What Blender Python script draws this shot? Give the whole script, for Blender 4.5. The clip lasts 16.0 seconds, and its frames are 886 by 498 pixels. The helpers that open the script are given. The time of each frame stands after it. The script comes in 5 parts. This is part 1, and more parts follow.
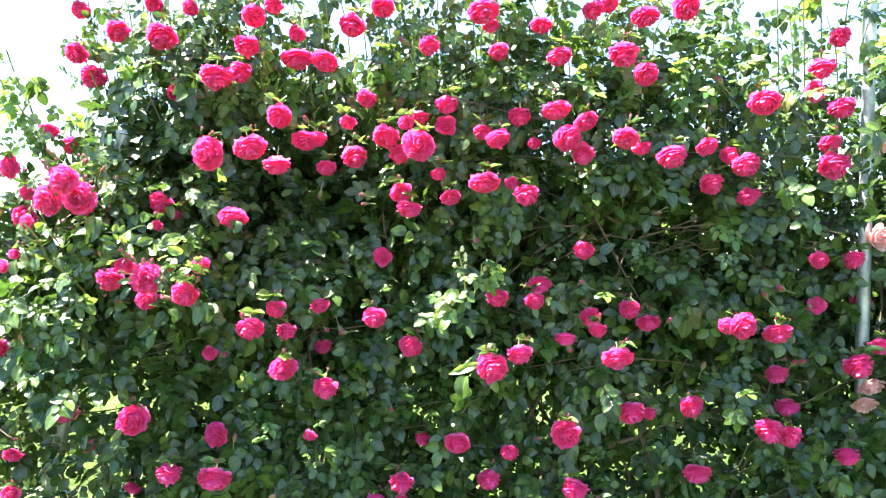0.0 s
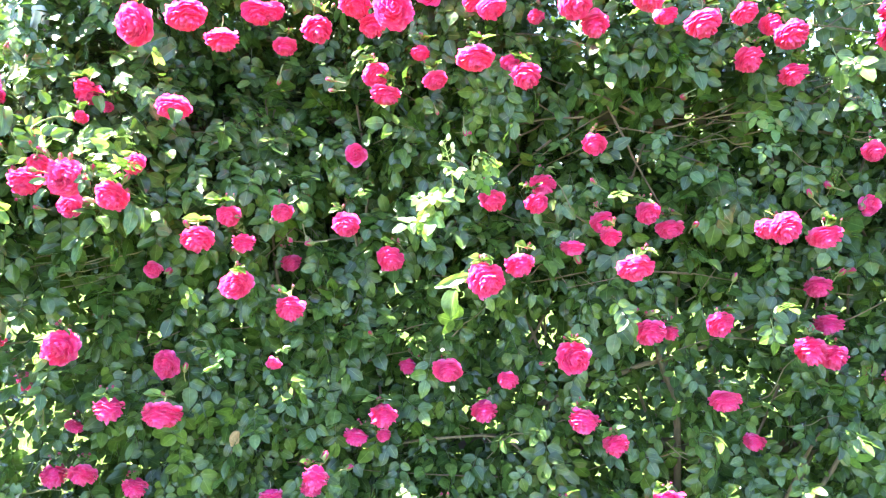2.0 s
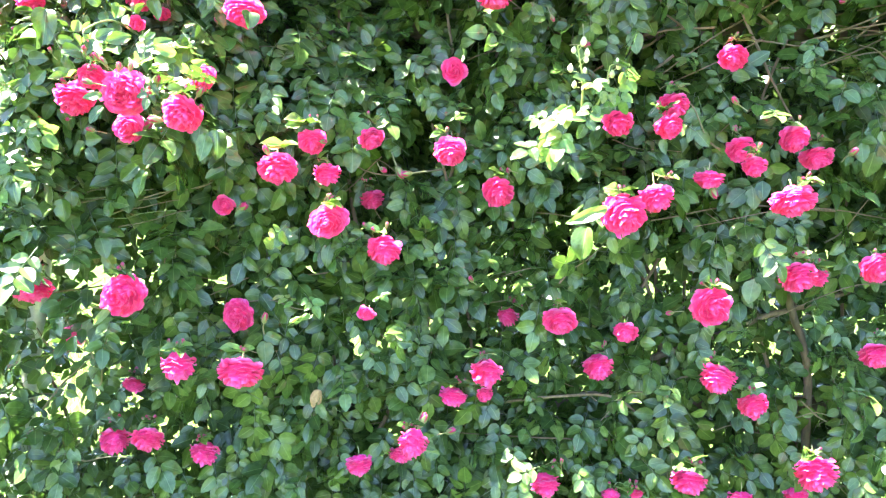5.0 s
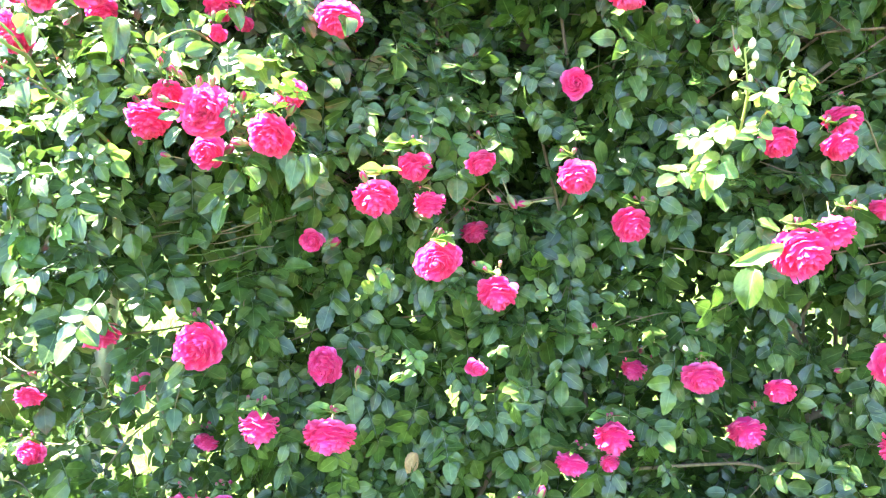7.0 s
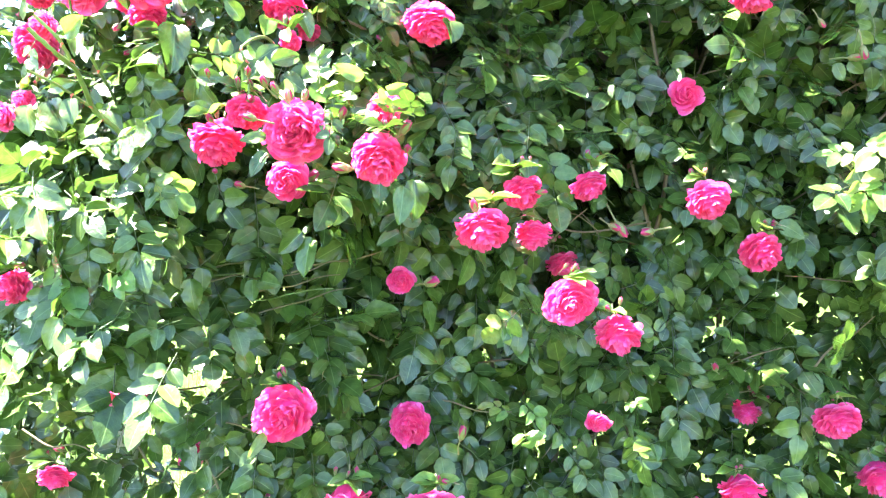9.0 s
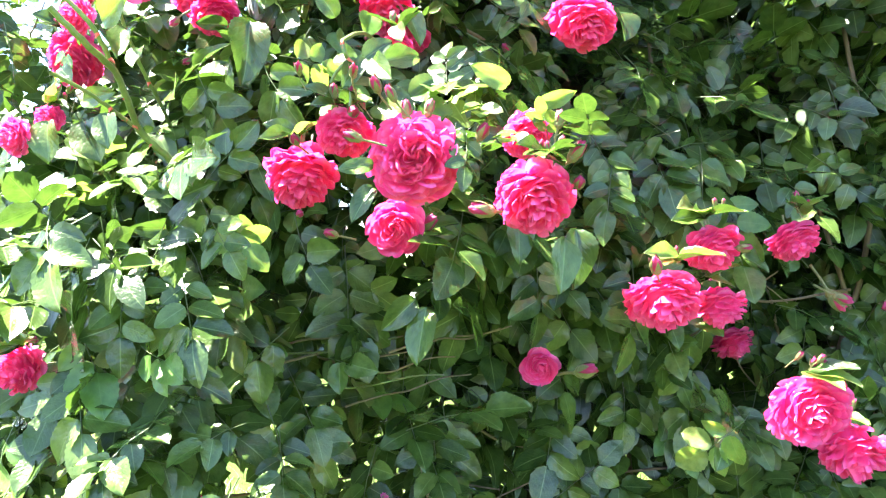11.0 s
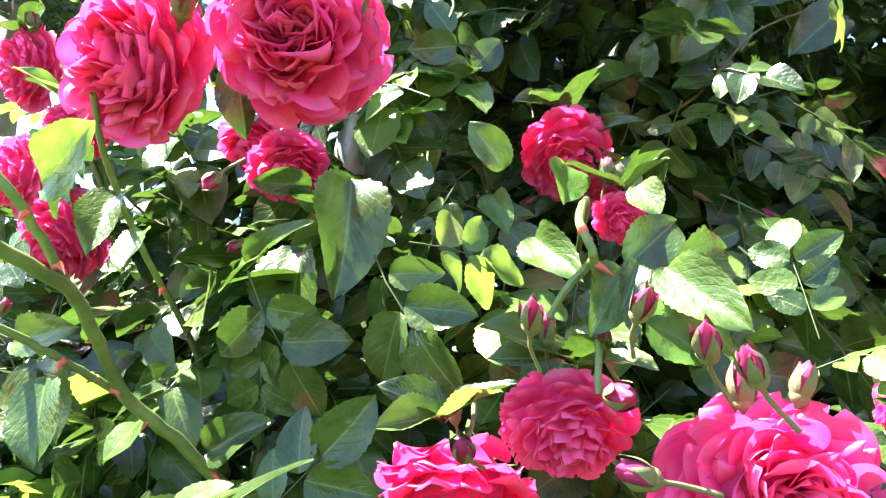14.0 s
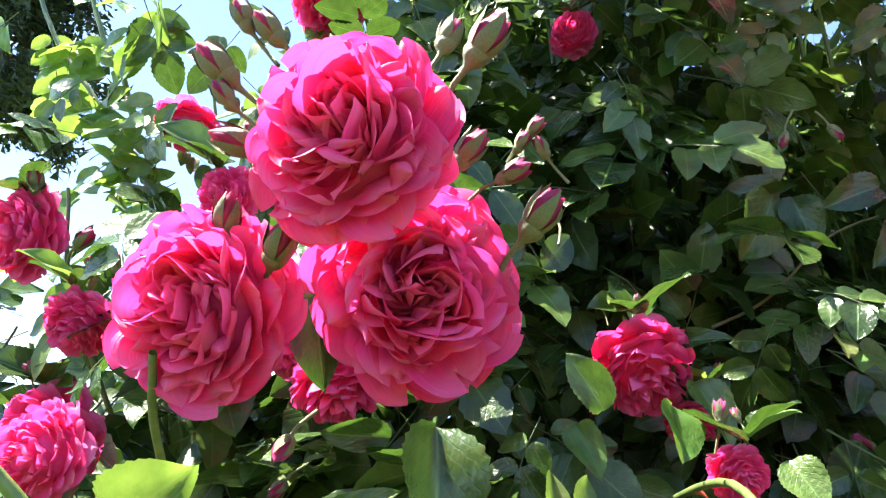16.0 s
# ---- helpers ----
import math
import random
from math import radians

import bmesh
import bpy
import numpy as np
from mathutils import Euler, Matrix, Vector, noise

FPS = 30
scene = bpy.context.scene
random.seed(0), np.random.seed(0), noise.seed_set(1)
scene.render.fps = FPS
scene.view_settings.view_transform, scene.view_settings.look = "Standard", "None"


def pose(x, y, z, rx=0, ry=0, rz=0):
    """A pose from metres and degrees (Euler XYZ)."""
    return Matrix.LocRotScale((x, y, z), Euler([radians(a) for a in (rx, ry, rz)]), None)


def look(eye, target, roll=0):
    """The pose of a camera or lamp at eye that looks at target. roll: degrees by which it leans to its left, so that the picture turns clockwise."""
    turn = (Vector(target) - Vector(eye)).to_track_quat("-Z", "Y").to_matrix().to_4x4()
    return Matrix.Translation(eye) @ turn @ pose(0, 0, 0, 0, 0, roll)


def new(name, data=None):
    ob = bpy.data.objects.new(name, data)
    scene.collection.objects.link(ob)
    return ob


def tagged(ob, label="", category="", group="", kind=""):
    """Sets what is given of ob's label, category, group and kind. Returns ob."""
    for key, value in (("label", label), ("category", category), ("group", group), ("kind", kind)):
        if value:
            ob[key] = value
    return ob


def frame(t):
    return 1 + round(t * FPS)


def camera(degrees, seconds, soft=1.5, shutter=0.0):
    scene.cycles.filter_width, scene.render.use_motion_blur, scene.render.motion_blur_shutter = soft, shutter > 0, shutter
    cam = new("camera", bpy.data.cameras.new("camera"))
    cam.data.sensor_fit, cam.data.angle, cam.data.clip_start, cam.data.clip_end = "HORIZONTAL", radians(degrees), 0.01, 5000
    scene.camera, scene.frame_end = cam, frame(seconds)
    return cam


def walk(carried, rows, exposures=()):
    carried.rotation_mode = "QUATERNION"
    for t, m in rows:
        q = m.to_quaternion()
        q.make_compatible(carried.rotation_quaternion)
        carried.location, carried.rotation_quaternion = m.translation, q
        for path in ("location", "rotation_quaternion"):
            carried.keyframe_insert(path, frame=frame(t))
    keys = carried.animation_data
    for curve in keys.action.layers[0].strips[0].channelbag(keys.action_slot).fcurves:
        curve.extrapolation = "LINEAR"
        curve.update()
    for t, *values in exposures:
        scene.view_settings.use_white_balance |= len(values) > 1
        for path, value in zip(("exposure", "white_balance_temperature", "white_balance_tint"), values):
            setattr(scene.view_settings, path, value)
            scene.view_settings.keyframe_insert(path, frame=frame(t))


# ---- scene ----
cam = camera(63.2, 16.0, 1.2)
PATH = [
    (0, (0.045, 0.116, 1.541), (0.005, 2.115, 1.583), 1.7),
    (0.5, (0.049, 0.191, 1.506), (0.019, 2.191, 1.5), 2.3),
    (1, (0.072, 0.315, 1.479), (0.038, 2.315, 1.427), 2.2),
    (1.5, (0.1, 0.389, 1.447), (0.053, 2.387, 1.365), 1.4),
    (2, (0.082, 0.482, 1.428), (0.046, 2.477, 1.3), 0.9),
    (2.5, (0.007, 0.563, 1.411), (0.05, 2.557, 1.252), 0.7),
    (3, (-0.067, 0.614, 1.4), (0.033, 2.602, 1.208), 0.5),
    (3.5, (-0.121, 0.638, 1.394), (0.022, 2.62, 1.169), 0.9),
    (4, (-0.177, 0.665, 1.376), (-0.038, 2.645, 1.128), 1.1),
    (4.2, (-0.18, 0.674, 1.364), (-0.076, 2.655, 1.106), 1.1),
    (6.3, (-0.234, 0.906, 1.355), (-0.395, 2.885, 1.118), 0.4),
    (6.5, (-0.25, 0.924, 1.363), (-0.421, 2.905, 1.141), 0.4),
    (7, (-0.329, 0.992, 1.364), (-0.523, 2.973, 1.166), 0.4),
    (7.5, (-0.442, 1.045, 1.364), (-0.544, 3.034, 1.181), 0.1),
    (8, (-0.517, 1.076, 1.367), (-0.558, 3.069, 1.208), -0.5),
    (8.2, (-0.546, 1.086, 1.374), (-0.567, 3.079, 1.213), -0.7),
    (10.3, (-0.682, 1.368, 1.369), (-0.885, 3.357, 1.341), -0.3),
    (10.5, (-0.695, 1.399, 1.367), (-0.916, 3.386, 1.358), -0.1),
    (11, (-0.763, 1.483, 1.376), (-0.954, 3.474, 1.395), -0.2),
    (11.5, (-0.855, 1.551, 1.401), (-0.946, 3.548, 1.432), -0.9),
    (12, (-0.915, 1.587, 1.413), (-0.935, 3.585, 1.493), -1.9),
    (12.5, (-0.927, 1.628, 1.43), (-0.9, 3.625, 1.536), -1.0),
    (13, (-0.919, 1.746, 1.45), (-0.982, 3.735, 1.655), -0.1),
    (13.5, (-0.909, 1.837, 1.473), (-1.216, 3.788, 1.789), 0.9),
    (14, (-0.94, 1.883, 1.517), (-1.266, 3.814, 1.926), 0.6),
    (14.5, (-0.966, 1.893, 1.546), (-1.243, 3.811, 2.04), 0.3),
    (15, (-0.999, 1.929, 1.579), (-1.206, 3.832, 2.159), 0.0),
    (15.5, (-1.018, 1.927, 1.602), (-1.203, 3.813, 2.241), 0.7),
    (16, (-1.033, 1.916, 1.616), (-1.215, 3.793, 2.284), 1.7),
]
walk(cam, [(t, look(eye, target, roll)) for t, eye, target, roll in PATH], [(0.0, 3.68, 6600, 10), (1.0, 4.3, 6600, 10), (2.0, 4.72, 6600, 10), (4.0, 4.92, 6500, 10), (8.0, 4.97, 6500, 10), (11.0, 4.3, 6700, 10), (13.0, 3.86, 6600, 10), (14.5, 3.55, 6600, 10), (15.5, 3.20, 6550, 10), (16.0, 2.95, 6500, 10)])

# ---- world and light ----
SUN_AZ, SUN_EL = -90.0, 63.0          # degrees: azimuth to the right of straight ahead, elevation
sun_dir = Vector((math.sin(radians(SUN_AZ)) * math.cos(radians(SUN_EL)), math.cos(radians(SUN_AZ)) * math.cos(radians(SUN_EL)), math.sin(radians(SUN_EL))))
world = bpy.data.worlds.new("sky")
scene.world = world
world.use_nodes = True
wn = world.node_tree.nodes
sky = wn.new("ShaderNodeTexSky")
sky.sky_type, sky.sun_disc = "NISHITA", False
sky.sun_elevation, sky.sun_rotation = radians(SUN_EL), radians(SUN_AZ)
sky.air_density, sky.dust_density, sky.ozone_density = 1.0, 0.3, 2.5
world.node_tree.links.new(sky.outputs[0], wn["Background"].inputs[0])
wn["Background"].inputs[1].default_value = 0.062
sun_data = bpy.data.lights.new("sun", "SUN")
sun_data.energy, sun_data.angle, sun_data.color = 5.0, radians(0.53), (1.0, 0.95, 0.86)
sun = new("sun", sun_data)
sun.rotation_euler = sun_dir.to_track_quat("Z", "Y").to_euler()


# ---- materials ----
def material(name):
    m = bpy.data.materials.new(name)
    m.use_nodes = True
    m.node_tree.nodes.clear()
    return m, m.node_tree.nodes, m.node_tree.links


def node(nodes, kind, **values):
    n = nodes.new(kind)
    for key, value in values.items():
        n.inputs[key.replace("_", " ")].default_value = value
    return n


def ramp(nodes, stops):
    n = nodes.new("ShaderNodeValToRGB")
    while len(n.color_ramp.elements) < len(stops):
        n.color_ramp.elements.new(0.5)
    for e, (at, colour) in zip(n.color_ramp.elements, stops):
        e.position, e.color = at, (*colour, 1)
    return n


def mixed(nodes, links, kind, a, b, fac):
    n = nodes.new("ShaderNodeMix")
    n.data_type, n.blend_type = "RGBA", kind
    for socket, value in ((n.inputs[0], fac), (n.inputs[6], a), (n.inputs[7], b)):
        if isinstance(value, bpy.types.NodeSocket):
            links.new(value, socket)
        else:
            socket.default_value = value if isinstance(value, float) else (*value, 1)
    return n.outputs[2]


def leaf_material(name, stops, through_colour, gloss, through_share):
    """A leaf: waxy face with veins and spots, light passing through the blade."""
    m, n, l = material(name)
    geo, info, uv = n.new("ShaderNodeNewGeometry"), n.new("ShaderNodeObjectInfo"), n.new("ShaderNodeUVMap")
    add = n.new("ShaderNodeMath")
    add.operation = "ADD"
    l.new(geo.outputs["Random Per Island"], add.inputs[0])
    l.new(info.outputs["Random"], add.inputs[1])
    half = n.new("ShaderNodeMath")
    half.operation = "FRACT"
    l.new(add.outputs[0], half.inputs[0])
    tone = ramp(n, stops)
    l.new(half.outputs[0], tone.inputs[0])
    # side veins run out from the midrib towards the tip
    sep = n.new("ShaderNodeSeparateXYZ")
    l.new(uv.outputs[0], sep.inputs[0])
    side = n.new("ShaderNodeMath")
    side.operation = "ABSOLUTE"
    l.new(sep.outputs[0], side.inputs[0])
    slope = n.new("ShaderNodeMath")
    slope.operation, slope.inputs[1].default_value = "MULTIPLY_ADD", -0.42
    l.new(side.outputs[0], slope.inputs[0])
    l.new(sep.outputs[1], slope.inputs[2])
    comb = n.new("ShaderNodeCombineXYZ")
    l.new(slope.outputs[0], comb.inputs[0])
    wave = node(n, "ShaderNodeTexWave", Scale=2.6, Distortion=0.5, Detail=1.0)
    l.new(comb.outputs[0], wave.inputs[0])
    vein = ramp(n, [(0.0, (1, 1, 1)), (0.16, (0, 0, 0)), (1.0, (0, 0, 0))])
    l.new(wave.outputs[1], vein.inputs[0])
    rib = ramp(n, [(0.0, (1, 1, 1)), (0.07, (0, 0, 0)), (1.0, (0, 0, 0))])
    l.new(side.outputs[0], rib.inputs[0])
    lines = n.new("ShaderNodeMath")
    lines.operation = "MAXIMUM"
    l.new(vein.outputs[0], lines.inputs[0])
    l.new(rib.outputs[0], lines.inputs[1])
    co = n.new("ShaderNodeTexCoord")
    blot = node(n, "ShaderNodeTexNoise", Scale=70.0, Detail=4.0)
    l.new(co.outputs["Object"], blot.inputs[0])
    spots = ramp(n, [(0.36, (0.72, 0.78, 0.7)), (0.62, (1.12, 1.1, 1.05))])
    l.new(blot.outputs[0], spots.inputs[0])
    base = mixed(n, l, "MULTIPLY", tone.outputs[0], spots.outputs[0], 1.0)
    fine = n.new("ShaderNodeMath")
    fine.operation, fine.inputs[1].default_value = "MULTIPLY", 0.06
    l.new(lines.outputs[0], fine.inputs[0])
    base = mixed(n, l, "MIX", base, (0.16, 0.26, 0.07), fine.outputs[0])
    core = n.new("ShaderNodeMath")
    core.operation, core.inputs[1].default_value = "MULTIPLY", 0.45
    l.new(rib.outputs[0], core.inputs[0])
    base = mixed(n, l, "MIX", base, (0.17, 0.25, 0.08), core.outputs[0])
    cockle = node(n, "ShaderNodeTexNoise", Scale=160.0, Detail=2.0)
    l.new(co.outputs["Object"], cockle.inputs[0])
    uneven = node(n, "ShaderNodeBump", Strength=0.42, Distance=0.0020)
    l.new(cockle.outputs[0], uneven.inputs["Height"])
    bump = node(n, "ShaderNodeBump", Strength=0.20, Distance=0.0010)
    bump.invert = True
    l.new(lines.outputs[0], bump.inputs["Height"])
    l.new(uneven.outputs[0], bump.inputs["Normal"])
    p = node(n, "ShaderNodeBsdfPrincipled", Roughness=gloss, IOR=1.5, Specular_IOR_Level=0.48)
    l.new(base, p.inputs["Base Color"])
    l.new(bump.outputs[0], p.inputs["Normal"])
    tr = n.new("ShaderNodeBsdfTranslucent")
    back = mixed(n, l, "MULTIPLY", mixed(n, l, "MIX", through_colour, tone.outputs[0], 0.25), spots.outputs[0], 1.0)
    l.new(back, tr.inputs[0])
    mix = n.new("ShaderNodeMixShader")
    mix.inputs[0].default_value = through_share
    l.new(p.outputs[0], mix.inputs[1])
    l.new(tr.outputs[0], mix.inputs[2])
    out = n.new("ShaderNodeOutputMaterial")
    l.new(mix.outputs[0], out.inputs[0])
    return m


def petal_material(name, edge, heart, rim, through_colour):
    """A petal: satin, with fine lengthwise veins, paler towards its claw."""
    m, n, l = material(name)
    geo, info, uv = n.new("ShaderNodeNewGeometry"), n.new("ShaderNodeObjectInfo"), n.new("ShaderNodeUVMap")
    sep = n.new("ShaderNodeSeparateXYZ")
    l.new(uv.outputs[0], sep.inputs[0])
    along = ramp(n, [(0.0, heart), (0.35, edge), (0.8, edge), (1.0, rim)])
    l.new(sep.outputs[1], along.inputs[0])
    comb = n.new("ShaderNodeCombineXYZ")
    stretch = n.new("ShaderNodeMath")
    stretch.operation, stretch.inputs[1].default_value = "MULTIPLY", 14.0
    l.new(sep.outputs[0], stretch.inputs[0])
    l.new(stretch.outputs[0], comb.inputs[0])
    l.new(sep.outputs[1], comb.inputs[1])
    l.new(geo.outputs["Random Per Island"], comb.inputs[2])
    fibre = node(n, "ShaderNodeTexNoise", Scale=2.2, Detail=3.0)
    l.new(comb.outputs[0], fibre.inputs[0])
    streak = ramp(n, [(0.3, (0.90, 0.86, 0.90)), (0.7, (1.06, 1.08, 1.06))])
    l.new(fibre.outputs[0], streak.inputs[0])
    base = mixed(n, l, "MULTIPLY", along.outputs[0], streak.outputs[0], 1.0)
    which = n.new("ShaderNodeMath")
    which.operation, which.inputs[1].default_value = "MULTIPLY_ADD", 0.25
    which.inputs[2].default_value = 0.5
    l.new(sep.outputs[0], which.inputs[0])
    whole = n.new("ShaderNodeMath")
    whole.operation = "FLOOR"
    l.new(which.outputs[0], whole.inputs[0])
    chance = n.new("ShaderNodeTexWhiteNoise")
    chance.noise_dimensions = "1D"
    l.new(whole.outputs[0], chance.inputs["W"])
    add = n.new("ShaderNodeMath")
    add.operation = "ADD"
    l.new(chance.outputs[0], add.inputs[0])
    l.new(info.outputs["Random"], add.inputs[1])
    wrap = n.new("ShaderNodeMath")
    wrap.operation = "FRACT"
    l.new(add.outputs[0], wrap.inputs[0])
    vary = ramp(n, [(0.0, (0.90, 0.88, 0.82)), (0.5, (1, 1, 1)), (1.0, (1.1, 1.3, 1.35))])
    l.new(wrap.outputs[0], vary.inputs[0])
    base = mixed(n, l, "MULTIPLY", base, vary.outputs[0], 1.0)
    bump = node(n, "ShaderNodeBump", Strength=0.45, Distance=0.0016)
    l.new(fibre.outputs[0], bump.inputs["Height"])
    p = node(n, "ShaderNodeBsdfPrincipled", Roughness=0.50, Specular_IOR_Level=0.34, Sheen_Weight=0.20, Sheen_Roughness=0.4)
    p.inputs["Sheen Tint"].default_value = (1.0, 0.55, 0.85, 1)
    l.new(base, p.inputs["Base Color"])
    l.new(bump.outputs[0], p.inputs["Normal"])
    tr = n.new("ShaderNodeBsdfTranslucent")
    l.new(mixed(n, l, "MULTIPLY", through_colour, streak.outputs[0], 1.0), tr.inputs[0])
    mix = n.new("ShaderNodeMixShader")
    mix.inputs[0].default_value = 0.48
    l.new(p.outputs[0], mix.inputs[1])
    l.new(tr.outputs[0], mix.inputs[2])
    out = n.new("ShaderNodeOutputMaterial")
    l.new(mix.outputs[0], out.inputs[0])
    return m


def rough_material(name, stops, scale, roughness, relief, metal=0.0, stretch=(1, 1, 1), shine=0.5):
    """Bark, wood, metal or turf: noise at two scales, with relief."""
    m, n, l = material(name)
    co, mapping = n.new("ShaderNodeTexCoord"), n.new("ShaderNodeMapping")
    mapping.inputs["Scale"].default_value = stretch
    l.new(co.outputs["Object"], mapping.inputs[0])
    fine = node(n, "ShaderNodeTexNoise", Scale=scale, Detail=6.0, Roughness=0.65)
    broad = node(n, "ShaderNodeTexNoise", Scale=scale / 9, Detail=3.0)
    l.new(mapping.outputs[0], fine.inputs[0])
    l.new(mapping.outputs[0], broad.inputs[0])
    tone = ramp(n, stops)
    l.new(fine.outputs[0], tone.inputs[0])
    patch = ramp(n, [(0.35, (0.7, 0.7, 0.7)), (0.65, (1.15, 1.12, 1.05))])
    l.new(broad.outputs[0], patch.inputs[0])
    bump = node(n, "ShaderNodeBump", Strength=0.6, Distance=relief)
    l.new(fine.outputs[0], bump.inputs["Height"])
    p = node(n, "ShaderNodeBsdfPrincipled", Roughness=roughness, Metallic=metal, Specular_IOR_Level=shine)
    l.new(mixed(n, l, "MULTIPLY", tone.outputs[0], patch.outputs[0], 1.0), p.inputs["Base Color"])
    l.new(bump.outputs[0], p.inputs["Normal"])
    out = n.new("ShaderNodeOutputMaterial")
    l.new(p.outputs[0], out.inputs[0])
    return m


LEAF = leaf_material("rose_leaf", [(0.0, (0.016, 0.033, 0.009)), (0.35, (0.029, 0.056, 0.013)), (0.7, (0.048, 0.085, 0.018)), (0.93, (0.066, 0.108, 0.025)), (1.0, (0.088, 0.124, 0.032))], (0.18, 0.36, 0.050), 0.26, 0.12)
# young and sunlit leaves: the glow of sun and backlight is in the colour
SUNLIT_YOUNG = leaf_material("sunlit_young_leaf", [(0.0, (0.060, 0.135, 0.030)), (0.6, (0.09, 0.17, 0.042)), (1.0, (0.15, 0.15, 0.06))], (0.34, 0.52, 0.07), 0.30, 0.32)
PETAL = petal_material("deep_pink_petal", (0.82, 0.046, 0.28), (0.78, 0.034, 0.20), (0.88, 0.16, 0.44), (0.95, 0.060, 0.285))
PALE = petal_material("pale_pink_petal", (0.80, 0.42, 0.46), (0.75, 0.45, 0.40), (0.85, 0.6, 0.6), (0.85, 0.45, 0.42))
# paler lilac petal: sun and sky light on bloom tops, put into the colour
LIT_LILAC = petal_material("lit_lilac_petal", (0.82, 0.11, 0.43), (0.80, 0.08, 0.30), (0.87, 0.28, 0.58), (0.92, 0.10, 0.38))
BUDPINK = petal_material("bud_petal", (0.46, 0.030, 0.14), (0.26, 0.05, 0.06), (0.52, 0.06, 0.20), (0.45, 0.03, 0.12))
SEPAL = rough_material("sepal", [(0.3, (0.09, 0.13, 0.045)), (0.7, (0.20, 0.17, 0.075))], 300.0, 0.5, 0.0006)
STEM = rough_material("green_stem", [(0.3, (0.07, 0.12, 0.03)), (0.7, (0.15, 0.19, 0.06))], 160.0, 0.4, 0.0006)
STALK = rough_material("leaf_stalk", [(0.3, (0.045, 0.080, 0.022)), (0.7, (0.075, 0.105, 0.035))], 160.0, 0.5, 0.0004)
BARK = rough_material("brown_cane", [(0.3, (0.055, 0.038, 0.022)), (0.7, (0.17, 0.12, 0.075))], 90.0, 0.8, 0.0025, 0.0, (1, 1, 0.25))
TWIG = rough_material("tan_twig", [(0.3, (0.06, 0.048, 0.022)), (0.7, (0.16, 0.125, 0.06))], 120.0, 0.7, 0.001)
THORN = rough_material("red_thorn", [(0.3, (0.45, 0.05, 0.03)), (0.7, (0.60, 0.12, 0.06))], 200.0, 0.4, 0.0004)
ZINC = rough_material("galvanised_steel", [(0.3, (0.34, 0.35, 0.36)), (0.7, (0.52, 0.53, 0.54))], 60.0, 0.45, 0.0006, 0.6)
WOOD = rough_material("weathered_rail", [(0.3, (0.035, 0.024, 0.017)), (0.7, (0.09, 0.065, 0.045))], 60.0, 0.85, 0.002, 0.0, (0.12, 1, 1))
TURF = rough_material("turf", [(0.25, (0.026, 0.048, 0.010)), (0.55, (0.048, 0.080, 0.018)), (0.8, (0.09, 0.10, 0.030))], 14.0, 0.95, 0.02, 0.0, (1, 1, 1), 0.05)
NEEDLE = rough_material("needles", [(0.3, (0.016, 0.030, 0.016)), (0.7, (0.045, 0.065, 0.030))], 30.0, 0.7, 0.01)


# ---- building helpers ----
def mesh_from(name, verts, faces, mats, uvs=None, slots=None, smooth=True):
    """A mesh from numpy arrays: verts (n, 3), faces as quads (m, 4) or triangles (m, 3)."""
    me = bpy.data.meshes.new(name)
    verts, faces = np.asarray(verts, np.float32), np.asarray(faces, np.int32)
    k = faces.shape[1]
    me.vertices.add(len(verts))
    me.vertices.foreach_set("co", verts.ravel())
    me.loops.add(faces.size)
    me.loops.foreach_set("vertex_index", faces.ravel())
    me.polygons.add(len(faces))
    me.polygons.foreach_set("loop_start", np.arange(len(faces), dtype=np.int32) * k)
    for m in mats:
        me.materials.append(m)
    if slots is not None:
        me.polygons.foreach_set("material_index", np.asarray(slots, np.int32))
    me.polygons.foreach_set("use_smooth", np.full(len(faces), smooth))
    if uvs is not None:
        layer = me.uv_layers.new(name="UVMap")
        layer.data.foreach_set("uv", np.asarray(uvs, np.float32)[faces.ravel()].ravel())
    me.update()
    me.validate()
    return me


def thing(name, label, category, group="", kind=""):
    return tagged(new(name), label, category, group, kind)


def part(name, me, parent, label="", m=None, kind=""):
    ob = new(name, me)
    ob.parent = parent
    if m is not None:
        ob.matrix_basis = m
    return tagged(ob, label, "", "", kind)


def grid_faces(nu, nv, start=0):
    a = start + (np.arange(nv - 1)[:, None] * nu + np.arange(nu - 1)[None, :]).ravel()
    return np.stack([a, a + 1, a + nu + 1, a + nu], 1)


def joined(pieces, grown=False):
    """Joins (verts, quads, uvs, slot) pieces into arrays. grown: neighbours are grown together at their claws."""
    vs, fs, us, ss, at = [], [], [], [], 0
    for k, (v, f, u, s) in enumerate(pieces):
        if grown and k:
            fs.append(np.array([[last, last + 1, at + 1, at]])), ss.append(np.array([s]))
        last = at
        vs.append(v), fs.append(f + at), us.append(u + ((4 * k, 0) if grown else (0, 0))), ss.append(np.full(len(f), s))
        at += len(v)
    return np.concatenate(vs), np.concatenate(fs), np.concatenate(us), np.concatenate(ss)


